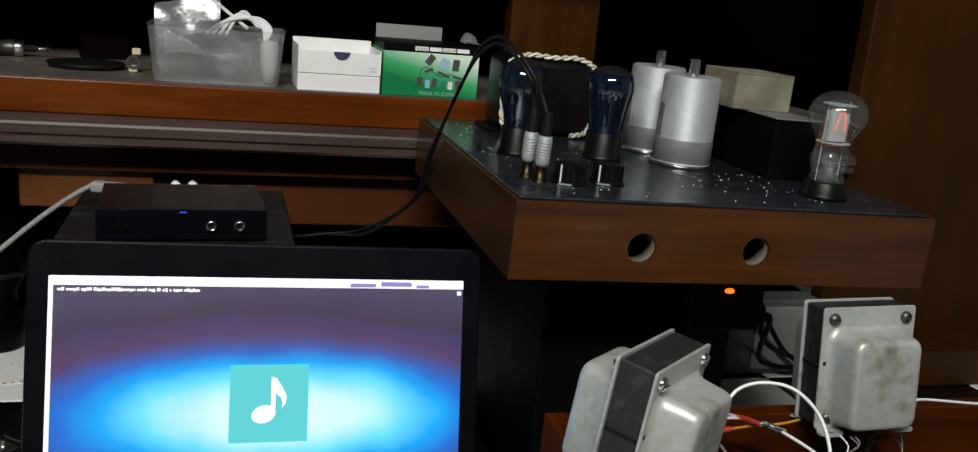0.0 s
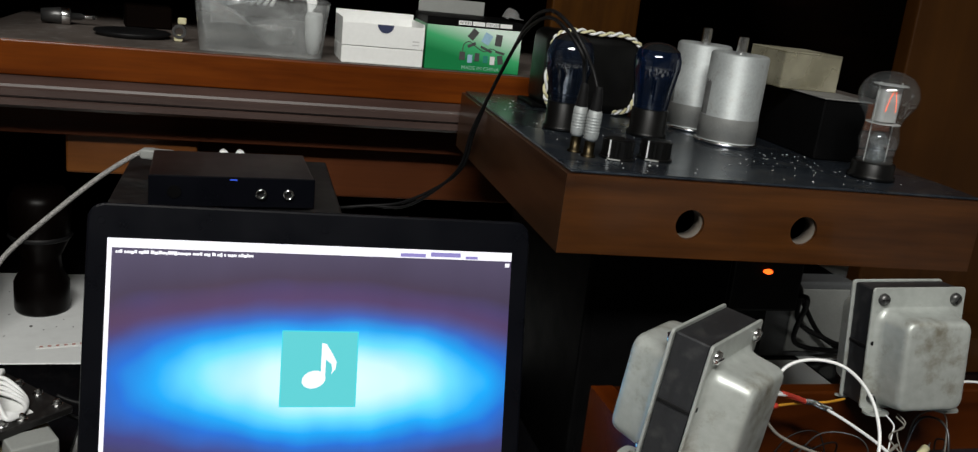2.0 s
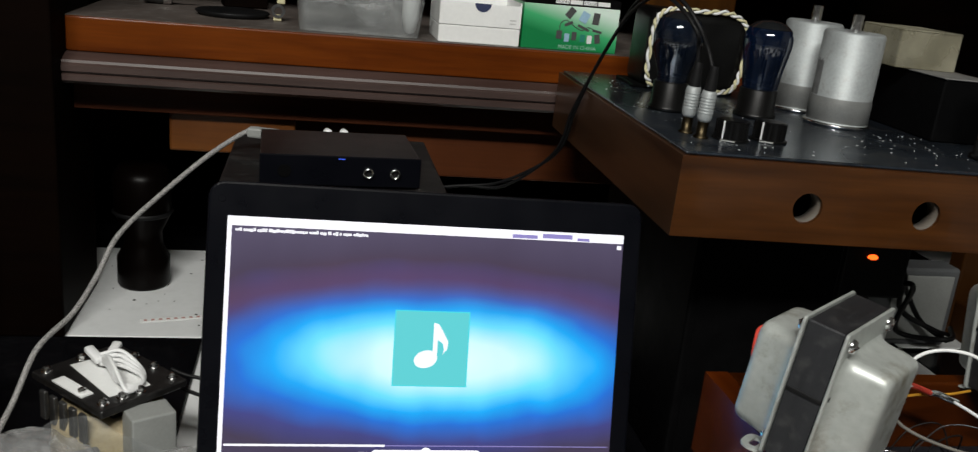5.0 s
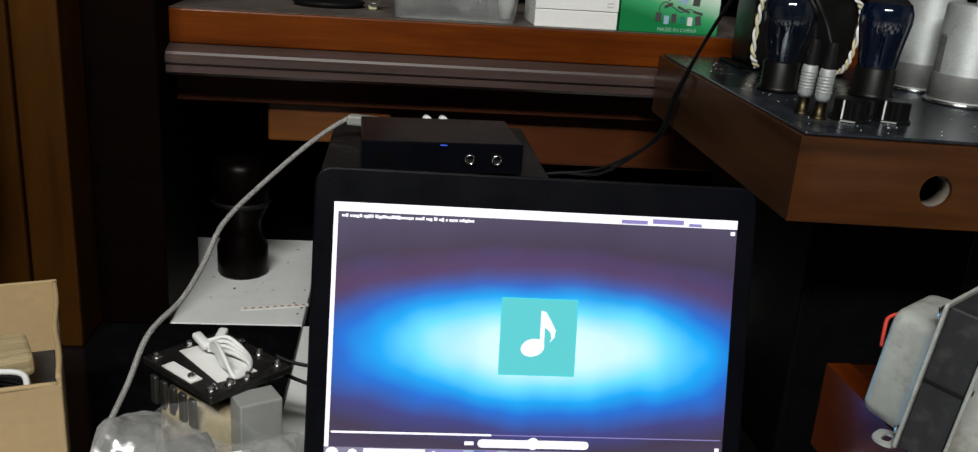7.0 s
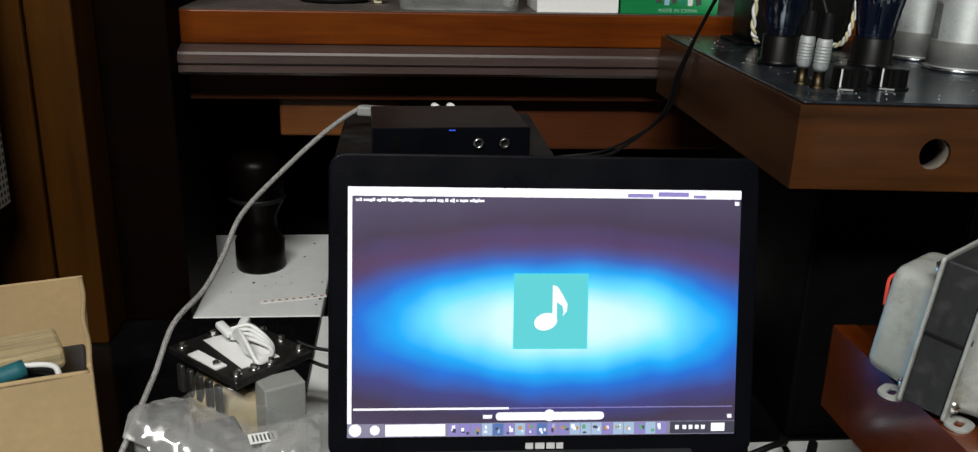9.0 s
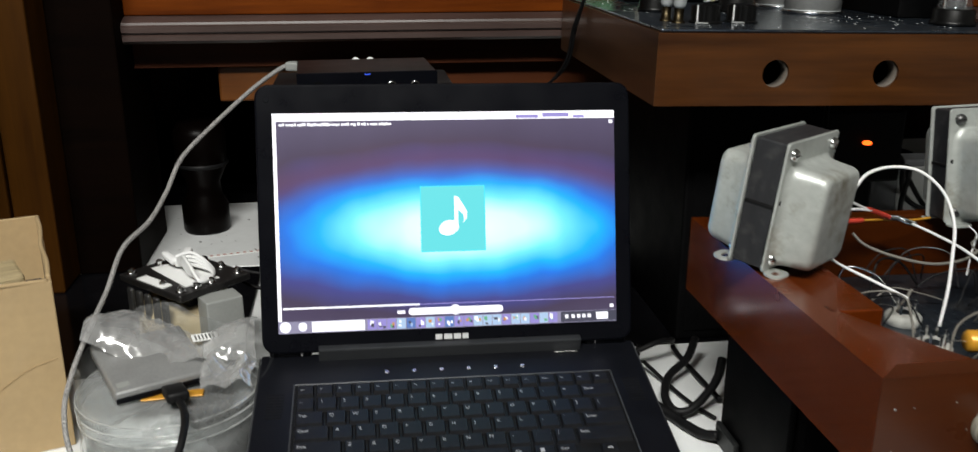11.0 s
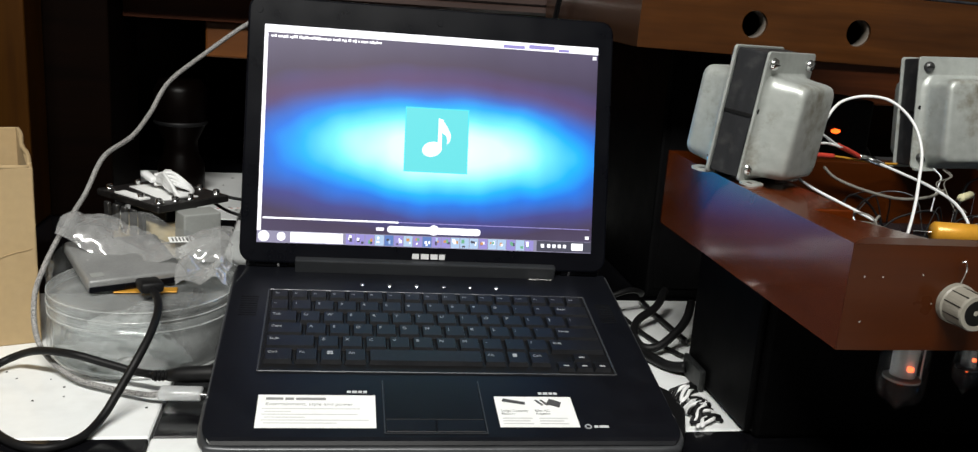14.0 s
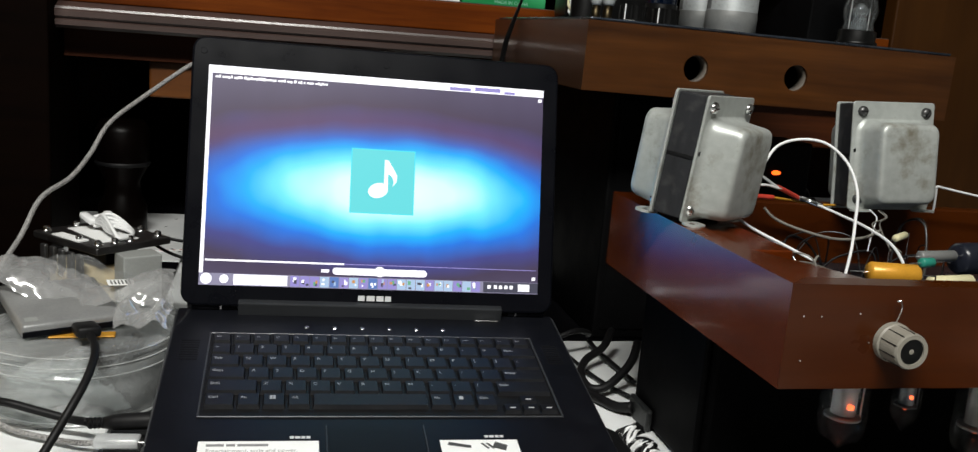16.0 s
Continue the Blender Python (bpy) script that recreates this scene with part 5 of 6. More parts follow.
# black leads between laptop and chassis
for pts, r in (
        ([(0.262, 0.085, 0.030), (0.245, 0.060, 0.020), (0.219, 0.037, 0.014), (0.205, 0.006, 0.010), (0.205, -0.019, 0.008), (0.218, -0.025, 0.010), (0.238, -0.015, 0.020), (0.253, -0.002, 0.030), (0.262, 0.012, 0.042)], 0.0042),
        ([(0.249, 0.115, 0.008), (0.250, 0.093, 0.006), (0.253, 0.047, 0.006), (0.257, -0.002, 0.006)], 0.0026),
        ([(0.205, 0.075, 0.012), (0.219, 0.034, 0.005), (0.229, -0.003, 0.004), (0.241, -0.032, 0.004)], 0.0020),
        ([(0.176, 0.010, 0.014), (0.199, -0.020, 0.006), (0.209, -0.045, 0.006), (0.218, -0.061, 0.006), (0.228, -0.072, 0.010)], 0.0048),
        ([(0.180, 0.090, 0.012), (0.200, 0.078, 0.024), (0.222, 0.082, 0.030), (0.242, 0.100, 0.022), (0.252, 0.128, 0.010)], 0.0030),
        ([(0.172, 0.030, 0.012), (0.184, 0.048, 0.008), (0.200, 0.085, 0.006), (0.212, 0.118, 0.010)], 0.0026)):
    solo("power_lead", cord(pts, r, 8), RUBBER, "looped black power lead beside the laptop", "cable", group="black leads", smooth=True)

# ---- headphone amplifier on its black stand ----
st = thing("black_stand", "black box behind the laptop carrying the small amplifier", "box")
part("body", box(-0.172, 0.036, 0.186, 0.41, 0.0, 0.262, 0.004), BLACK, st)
part("top_cover", box(-0.170, 0.034, 0.188, 0.408, 0.2622, 0.2655, 0.0015, 1), surface("dusty_black_top", (0.006, 0.006, 0.0065), 0.5, var=0.3, scale=14, spec=0.25, dust=0.05), st)
dac = thing("headphone_amplifier", "small flat black headphone amplifier with a blue light", "amplifier", pose(-0.066, 0.250, 0.266, 0, 0, 3))
part("case", box(-0.071, 0.071, -0.050, 0.052, 0.002, 0.0285, 0.0016, 2), surface("dac_black", (0.006, 0.006, 0.007), 0.36, var=0.25, scale=18, spec=0.3, dust=0.04), dac)
part("front_panel", box(-0.0715, 0.0715, -0.0525, -0.0502, 0.0015, 0.029, 0.0008, 1), BEZEL, dac)
for x in (-0.055, 0.055):
    for y in (-0.04, 0.04):
        part("foot", cyl(0.005, 0, 0.0022, 12, 0, Matrix.Translation((x, y, 0))), RUBBER, dac)
for x in (0.024, 0.048):
    j = part("jack", lathe([(0.0026, 0), (0.0036, 0.0002), (0.0048, 0.0006), (0.0052, 0.0016), (0.0044, 0.0026), (0.0030, 0.0028), (0.0028, -0.002)], 24, closed=False), CHROME, dac, "chrome ringed jack socket", True)
    j.matrix_local = Matrix.Translation((x, -0.0526, 0.0145)) @ pose(0, 0, 0, 90, 0, 0)
    part("hole", cyl(0.0030, 0.0, 0.0006, 20), RUBBER, j)
part("indicator", box(-0.003, 0.003, -0.0531, -0.0526, 0.0262, 0.0272), glow("indicator_blue", (0.03, 0.10, 0.8), 1.2), dac, "lit blue indicator")
part("dial", cyl(0.006, 0, 0.0005, 20, 0.0002, Matrix.Translation((-0.050, -0.0527, 0.0145)) @ pose(0, 0, 0, 90, 0, 0)), BLACK, dac)
for x in (-0.006, 0.010):
    part("rear_plug", lathe([(0, 0), (0.0048, 0), (0.0050, 0.004), (0.0040, 0.012), (0.003, 0.018), (0, 0.018)], 16, Matrix.Translation((x, 0.056, 0.0245)) @ pose(0, 0, 0, -90, 0, 0), closed=False), WHITEP, dac, "white phono plug", True)

# grey braided lead from the small amplifier down to the laptop
BRAID, n, l, p = nodes_of("braided_sleeve")
co = n.new("ShaderNodeTexCoord")
wv = n.new("ShaderNodeTexNoise")
wv.inputs["Scale"].default_value = 1100
l.new(co.outputs["Object"], wv.inputs["Vector"])
rp = n.new("ShaderNodeValToRGB")
rp.color_ramp.elements[0].position, rp.color_ramp.elements[1].position = 0.35, 0.62
rp.color_ramp.elements[0].color, rp.color_ramp.elements[1].color = (0.05, 0.05, 0.05, 1), (0.42, 0.41, 0.40, 1)
l.new(wv.outputs["Fac"], rp.inputs[0])
l.new(rp.outputs[0], p.inputs["Base Color"])
p.inputs["Roughness"].default_value = 0.55
bp = n.new("ShaderNodeBump")
bp.inputs["Strength"].default_value, bp.inputs["Distance"].default_value = 0.6, 0.0006
l.new(wv.outputs["Fac"], bp.inputs["Height"])
l.new(bp.outputs[0], p.inputs["Normal"])
bl = thing("braided_lead", "grey braided data lead running down from the small amplifier", "cable")
gpts = [(-0.135, 0.33, 0.285), (-0.152, 0.325, 0.286), (-0.187, 0.30, 0.266), (-0.230, 0.26, 0.232), (-0.2585, 0.22, 0.206), (-0.2705, 0.185, 0.179), (-0.282, 0.15, 0.160), (-0.300, 0.11, 0.146), (-0.309, 0.075, 0.118), (-0.3155, 0.03, 0.099), (-0.324, 0.0, 0.075), (-0.326, -0.03, 0.052), (-0.316, -0.055, 0.022), (-0.285, -0.085, 0.008), (-0.25, -0.105, 0.006), (-0.222, -0.12, 0.008), (-0.205, -0.126, 0.012)]
part("sleeve", cord(gpts, lambda t: 0.0026 - 0.0005 * t, 10, 10), BRAID, bl, smooth=True)
part("end_plug", box(-0.016, 0.016, -0.006, 0.006, -0.005, 0.005, 0.002, 2, m=Matrix.Translation((-0.138, 0.322, 0.2845)) @ pose(0, 0, 0, 0, 0, -15)), GREYP, bl)
part("usb_plug", box(-0.020, 0.012, -0.0065, 0.0065, -0.004, 0.004, 0.0018, 2, m=Matrix.Translation((-0.192, -0.128, 0.0125)) @ pose(0, 0, 0, 0, 0, -4)), clear("clear_plug", (0.8, 0.82, 0.82), 0.15, 0.1, 0.55), bl, "clear moulded plug", True)
part("plug_shell", box(0.0, 0.026, -0.0058, 0.0058, -0.0023, 0.0023, 0.0004, 1, m=Matrix.Translation((-0.192, -0.128, 0.0125)) @ pose(0, 0, 0, 0, 0, -4)), CHROME, bl)

# ---- clear tub in a plastic bag, with a portable drive ----
FILM = clear("bag_film", (0.96, 0.97, 0.97), 0.11, 0.10, 0.10, (0.72, 0.74, 0.74), 0.6)
TUBP = clear("tub_plastic", (0.93, 0.95, 0.95), 0.11, 0.08, 0.22, (0.74, 0.76, 0.76), 0.15)
tub = thing("clear_tub", "round clear plastic tub with a lid, half full of small parts", "tub", pose(-0.2445, -0.003, 0))
part("wall", lathe([(0.070, 0.001), (0.0735, 0.003), (0.0735, 0.046), (0.072, 0.046), (0.072, 0.004), (0.0, 0.003)], 48, closed=False), TUBP, tub, smooth=True)
part("lid", lathe([(0.0765, 0.041), (0.0772, 0.043), (0.0772, 0.050), (0.0755, 0.0515), (0.0772, 0.053), (0.0772, 0.058), (0.074, 0.0595), (0.0, 0.0595)], 48, closed=False), TUBP, tub, "clear lid with a ribbed rim", True)
RIMP = clear("lid_rim_plastic", (0.9, 0.92, 0.92), 0.22, 0.08, 0.45, (0.80, 0.81, 0.80))
for z, r in ((0.0415, 0.0772), (0.0505, 0.0776), (0.0585, 0.0770)):
    part("lid_rim", lathe([(r + 0.0006 * math.cos(a * math.pi / 4), z + 0.0006 * math.sin(a * math.pi / 4)) for a in range(9)], 56, closed=False), RIMP, tub, smooth=True)
part("base_rim", lathe([(0.0735 + 0.0012 * math.cos(a * math.pi / 4), 0.0022 + 0.0012 * math.sin(a * math.pi / 4)) for a in range(9)], 56, closed=False), RIMP, tub, smooth=True)
rng = random.Random(9)
stuff_b = bmesh.new()
for i in range(120):
    a, rr = rng.uniform(-0.85, 1.1), 0.064 * math.sqrt(rng.uniform(0.12, 1.0))
    s = rng.uniform(0.003, 0.008)
    box(-s, s, -s * 0.6, s * 0.6, -s * 0.4, s * 0.4, 0.0008, 1, m=Matrix.Translation((rr * math.cos(a), rr * math.sin(a), 0.008 + 0.028 * rng.random() * (rr / 0.064))) @ pose(0, 0, 0, rng.uniform(0, 90), rng.uniform(0, 90), rng.uniform(0, 360)), bm=stuff_b)
tagged(part("small_parts", stuff_b, surface("mixed_grey_parts", (0.050, 0.048, 0.046), 0.6, var=0.6, scale=70, dust=0.15), tub), "heap of small dark parts", kind="stuff")


def sheet(f, nu, nv, jitter, seed, fold=0.0):
    """A crumpled film: f(u, v) gives its place."""
    b = bmesh.new()
    rows = []
    for i in range(nu + 1):
        row = []
        for j in range(nv + 1):
            q = Vector(f(i / nu, j / nv))
            q += jitter * Vector(noise.noise_vector(q * 38 + Vector((seed, 0, 0)))) + 0.4 * jitter * Vector(noise.noise_vector(q * 95 + Vector((0, seed, 0))))
            row.append(b.verts.new(q))
        rows.append(row)
    for i in range(nu):
        for j in range(nv):
            b.faces.new((rows[i][j], rows[i + 1][j], rows[i + 1][j + 1], rows[i][j + 1]))
    return b


def bag_wall(u, v):
    a = 2 * math.pi * u
    r = 0.082 + 0.004 * math.sin(5 * a) + 0.006 * v * math.sin(3 * a + 1)
    back = 0.5 + 0.5 * math.sin(a)
    top = 0.062 + 0.030 * back + 0.008 * math.sin(4 * a)
    return (-0.2445 + r * math.cos(a), 0.0 + r * math.sin(a), max(0.002 + top * v, 0.0025))


part("pale_wrapping", sheet(lambda u, v: ((0.012 + 0.052 * v) * math.cos(1.3 + 4.2 * u), (0.012 + 0.052 * v) * math.sin(1.3 + 4.2 * u), 0.036 - 0.026 * v + 0.006 * math.sin(17 * u) * v), 60, 14, 0.005, 21.0), surface("pale_wrapping", (0.52, 0.54, 0.54), 0.7, var=0.15, scale=30), tub, "pale crumpled wrapping inside", True)
bag = thing("plastic_bag", "crumpled clear plastic bag round the tub", "bag")
part("film", sheet(bag_wall, 96, 26, 0.0042, 3.1), FILM, bag, smooth=True)
FILM2 = clear("bag_film_thick", (0.94, 0.95, 0.95), 0.36, 0.14, 0.34, (0.80, 0.81, 0.81), 0.9)


def bag_fold(u, v):
    x = -0.318 + 0.145 * u
    y = 0.072 - 0.060 * v - 0.025 * u
    return (x, y, 0.087 + 0.012 * math.sin(math.pi * v) + 0.008 * math.sin(7 * u + 2 * v) - 0.014 * u * v)


part("folded_film", sheet(bag_fold, 70, 36, 0.0062, 8.4), FILM2, bag, "folded over bag mouth", True)


def bag_fold2(u, v):
    return (-0.212 + 0.042 * u, -0.040 + 0.045 * v, 0.072 + 0.012 * math.sin(math.pi * v) + 0.004 * math.sin(11 * u))


part("folded_film", sheet(bag_fold2, 26, 20, 0.005, 14.2), FILM2, bag, "bright crumpled bag edge", True)
bar = part("printed_code", box(-0.011, 0.011, -0.006, 0.006, 0, 0.0003), WHITE, bag, "white printed label")
bar.matrix_local = Matrix.Translation((-0.215, 0.012, 0.094)) @ pose(0, 0, 0, 8, 3, 20)
for i in range(6):
    part("print_line", box(-0.0085 + i * 0.003, -0.0072 + i * 0.003, -0.004, 0.004, 0.0003, 0.0005), INK, bar)

hdd = thing("portable_drive", "flat grey portable drive lying on the tub lid", "drive", pose(-0.2620, 0.0080, 0.0725, 8, 0, 27))
part("case", box(-0.040, 0.040, -0.040, 0.045, -0.005, 0.0065, 0.003, 3), surface("drive_grey", (0.28, 0.285, 0.285), 0.35, 0.3, var=0.15, scale=30, dust=0.12), hdd, smooth=True)
part("edge_strip", box(-0.0395, 0.0395, -0.0412, -0.0398, -0.004, 0.001, 0.0004, 1), BEZEL, hdd)
part("sticker", box(-0.036, -0.026, -0.034, -0.026, 0.0066, 0.0069), GREYP, hdd, "small pale sticker")
solo("orange_tag", box(-0.025, 0.025, -0.006, 0.006, 0, 0.0012, 0.0005, 1, m=pose(-0.2380, -0.030, 0.0606, 0, 0, 4)), ORANGE, "orange paper tag under the drive", "tag")
dl = thing("drive_lead", "black data lead looped on the floor from drive to laptop", "cable")
part("drive_plug", box(-0.009, 0.009, -0.016, 0.010, -0.004, 0.005, 0.0025, 2, m=pose(-0.2330, -0.0440, 0.0705, -6, 0, 22)), RUBBER, dl, smooth=True)
part("lead", cord([(-0.2275, -0.057, 0.0705), (-0.2215, -0.072, 0.0695), (-0.218, -0.090, 0.0650), (-0.220, -0.113, 0.054), (-0.227, -0.131, 0.040), (-0.237, -0.144, 0.022), (-0.246, -0.160, 0.008), (-0.255, -0.180, 0.0035), (-0.272, -0.194, 0.0035), (-0.292, -0.190, 0.0035), (-0.315, -0.168, 0.0035), (-0.338, -0.130, 0.0035), (-0.350, -0.095, 0.0035), (-0.350, -0.068, 0.0060), (-0.336, -0.056, 0.0120), (-0.312, -0.072, 0.0240), (-0.282, -0.090, 0.0285), (-0.258, -0.094, 0.0230), (-0.236, -0.098, 0.0180), (-0.220, -0.105, 0.018)], 0.0032, 10, 8), RUBBER, dl, smooth=True)
prof = [(0.0036, -0.008)]
for i in range(4):
    prof += [(0.0046, -0.006 + i * 0.003), (0.0036, -0.0045 + i * 0.003)]
DPM = Matrix.Translation((-0.212, -0.107, 0.0182)) @ Vector((0.040, -0.006, 0.004)).to_track_quat("Z", "Y").to_matrix().to_4x4()
part("strain_relief", lathe(prof, 14, DPM, closed=False), RUBBER, dl)
part("laptop_plug", lathe([(0, 0.004), (0.0046, 0.004), (0.0062, 0.012), (0.0066, 0.038), (0.0055, 0.042), (0, 0.042)], 16, DPM, closed=False), RUBBER, dl, smooth=True)

# ---- old transformer with a black terminal board ----
ot = thing("terminal_transformer", "old coil transformer topped by a black terminal board", "transformer", pose(-0.252, 0.141, 0, 0, 0, 45))
part("coil", lathe([(0, 0.0), (0.038, 0.0), (0.046, 0.010), (0.049, 0.04), (0.047, 0.070), (0.040, 0.084), (0, 0.084)], 36, closed=False), surface("waxed_paper_coil", (0.42, 0.34, 0.20), 0.6, var=0.3, scale=30, bump=0.5, depth=0.002, dust=0.1), ot, "waxed yellow coil", True)
part("core", box(-0.018, 0.018, -0.030, 0.030, 0.0, 0.0995, 0.001, 1), CORE, ot)
brd = part("terminal_board", box(-0.041, 0.041, -0.050, 0.050, 0.1, 0.107, 0.001, 1), surface("black_board", (0.008, 0.0075, 0.0075), 0.4, var=0.3, scale=40, dust=0.05), ot, "black terminal board")
for x, y in ((-0.033, -0.040), (0.0, -0.042), (0.033, -0.040), (-0.033, 0.040), (0.0, 0.042), (0.033, 0.040), (-0.034, -0.013), (0.034, -0.013), (0.034, 0.014), (-0.016, -0.041)):
    part("terminal_bolt", lathe([(0, 0.107), (0.0048, 0.107), (0.0048, 0.1080), (0.0034, 0.1084), (0.0034, 0.1112), (0.0016, 0.1125), (0, 0.1127)], 12, Matrix.Translation((x, y, 0)), closed=False), CHROME, ot)
part("label_strip", box(-0.018, 0.018, -0.036, 0.036, 0.1071, 0.1075, m=pose(0, 0, 0, 0, 0, -8)), WHITE, ot, "white paper label on the board")
part("edge_label", box(-0.0395, -0.0285, -0.02, 0.022, 0.1072, 0.1085), WHITE, ot)
for i in range(5):
    part("lug", box(-0.0455, -0.0415, -0.032 + i * 0.014, -0.024 + i * 0.014, 0.072, 0.098, 0.0008, 1), DARKBOLT, ot)
solo("grey_block", box(-0.018, 0.018, -0.013, 0.013, 0, 0.100, 0.0015, 2, m=pose(-0.2125, 0.094, 0, 0, 0, 28)), GREYP, "grey plastic relay block beside the old transformer", "block")
cc = thing("white_lead", "short white lead tied in a bundle on the terminal board", "cable")
wl = []
for k in range(4):
    o = 0.003 * k
    wl.append(cord([(-0.262, 0.152, 0.112 + o), (-0.245, 0.146 + o, 0.114 + o), (-0.226, 0.133 + o, 0.112), (-0.222, 0.119, 0.111), (-0.231, 0.112 - o, 0.112), (-0.243, 0.120, 0.114 + o), (-0.252, 0.137, 0.117 + o), (-0.262, 0.156, 0.114)], 0.0019, 7, 8))
for b in wl:
    part("loop", b, WHITEP, cc, smooth=True)
for x, y, a in ((-0.268, 0.158, 130), (-0.254, 0.166, 80)):
    part("plug", box(-0.011, 0.011, -0.0042, 0.0042, -0.003, 0.003, 0.0018, 2, m=Matrix.Translation((x, y, 0.118)) @ pose(0, 0, 0, 0, -12, a)), WHITEP, cc, smooth=True)
for k in (0, 1):
    solo("thin_lead", cord([(-0.205, 0.16, 0.104 - 0.012 * k), (-0.19, 0.155, 0.100 - 0.015 * k), (-0.16, 0.15, 0.095 - 0.02 * k), (-0.14, 0.15, 0.08 - 0.02 * k)], 0.0018, 6), RUBBER, "thin black lead from the old transformer", "cable", group="black leads", smooth=True)

# ---- open cardboard box with tools ----
CM = pose(-0.3325, 0.006, 0, 0, 0, 19.5)
cb = thing("cardboard_box", "open brown cardboard box holding brushes and leads", "box", CM)
CW, CD, CH = 0.26, 0.202, 0.155
part("front_wall", box(-CW, 0, 0, 0.0035, 0, CH, 0.0008, 1), CARD, cb)
part("back_wall", box(-CW, 0, CD - 0.0035, CD, 0, CH + 0.002, 0.0008, 1), CARD, cb)
part("side_wall", box(-0.0035, 0, 0.0037, CD - 0.0037, 0, CH, 0.0008, 1), CARD, cb)
part("side_wall", box(-CW, -CW + 0.0035, 0.0037, CD - 0.0037, 0, CH, 0.0008, 1), CARD, cb)
part("bottom", box(-CW + 0.0037, -0.0037, 0.0037, CD - 0.0037, 0, 0.004), CARD, cb)
part("crease", cord([(-0.190, -0.0002, 0.020), (-0.120, -0.0004, 0.045), (-0.075, -0.0003, 0.052), (-0.030, -0.0004, 0.078), (-0.004, -0.0002, 0.085)], 0.0005, 5), CARD, cb, "pale crease across the front", True)
part("worn_edge", cord([(-CW, 0.0015, CH), (-0.20, 0.001, CH + 0.0012), (-0.12, 0.002, CH - 0.0006), (-0.05, 0.001, CH + 0.0010), (-0.003, 0.002, CH)], 0.0020, 6), CARD, cb, smooth=True)
part("worn_edge", cord([(-0.002, 0.01, CH), (-0.001, 0.05, CH + 0.002), (-0.003, 0.1, CH + 0.0005), (-0.001, 0.15, CH + 0.002), (-0.002, 0.195, CH + 0.001)], 0.0022, 6), CARD, cb, smooth=True)
br = thing("paint_brush", "wide paint brush with a maroon handle lying in the box", "brush", CM @ pose(-0.085, 0.13, 0.118, 0, 0, 8))
part("bristles", box(0.0, 0.062, -0.026, 0.026, -0.009, 0.009, 0.004, 2), surface("bristle", (0.40, 0.32, 0.18), 0.8, var=0.45, scale=14, stretch=(1, 14, 14), bump=0.8, depth=0.002), br)
part("ferrule", box(-0.030, 0.0, -0.027, 0.027, -0.010, 0.010, 0.002, 2), ALU, br)
part("handle", box(-0.10, -0.030, -0.020, 0.020, -0.008, 0.008, 0.006, 3), surface("maroon_paint", (0.10, 0.02, 0.02), 0.4, var=0.2), br, smooth=True)
solo("teal_tool", cord([(-0.16, 0.06, 0.10), (-0.10, 0.075, 0.118), (-0.05, 0.09, 0.125)], 0.008, 10), surface("teal_grip", (0.02, 0.14, 0.17), 0.5, var=0.2), "teal tool handle lying in the cardboard box", "tool", CM, smooth=True)
solo("blue_cloth", sheet(lambda u, v: (-0.20 + 0.12 * u, 0.03 + 0.06 * v, 0.100 + 0.008 * math.sin(6 * u + 3 * v)), 16, 10, 0.006, 5.0), surface("blue_plastic_bag", (0.03, 0.26, 0.42), 0.4, var=0.2), "crumpled blue plastic in the cardboard box", "bag", CM, smooth=True)
rng = random.Random(31)
for i in range(7):
    pts = [(-0.13 + 0.05 * math.cos(a * 0.9 + i) + 0.05 + 0.01 * rng.random(), 0.075 + 0.035 * math.sin(a * 0.9 + i), 0.100 + 0.003 * i + 0.004 * rng.random()) for a in range(8)]
    solo("tangled_lead", cord(pts, 0.0026, 6, 6), RUBBER if i < 6 else WHITEP, "tangled lead lying in the cardboard box", "cable", CM, group="leads in the box", smooth=True)
pk = part("filling", box(-CW + 0.005, -0.005, 0.005, CD - 0.005, 0.0045, 0.092, 0.002, 1), surface("dark_clutter", (0.03, 0.03, 0.035), 0.7, var=0.6, scale=40, bump=0.6, depth=0.003), cb, "dark clutter filling the box")

# perforated loudspeaker at the side
sp = thing("loudspeaker", "dark loudspeaker with a perforated grey metal grille", "loudspeaker")
part("cabinet", box(-0.66, -0.511, 0.20, 0.330, 0.183, 0.62, 0.003), BLACK, sp)
GR, n, l, p = nodes_of("perforated_grille")
co = n.new("ShaderNodeTexCoord")
vo = n.new("ShaderNodeTexVoronoi")
vo.inputs["Scale"].default_value, vo.inputs["Randomness"].default_value = 130, 0.05
l.new(co.outputs["Object"], vo.inputs["Vector"])
rp = n.new("ShaderNodeValToRGB")
rp.color_ramp.elements[0].position, rp.color_ramp.elements[1].position = 0.30, 0.40
rp.color_ramp.elements[0].color, rp.color_ramp.elements[1].color = (0.012, 0.012, 0.012, 1), (0.45, 0.45, 0.43, 1)
l.new(vo.outputs["Distance"], rp.inputs[0])
l.new(rp.outputs[0], p.inputs["Base Color"])
p.inputs["Roughness"].default_value, p.inputs["Metallic"].default_value = 0.45, 0.3
part("grille", box(-0.5108, -0.508, 0.203, 0.327, 0.187, 0.616, 0.001, 1), GR, sp, "perforated grey grille")
part("support", box(-0.64, -0.53, 0.215, 0.325, 0.0, 0.1825), BLACK, sp)

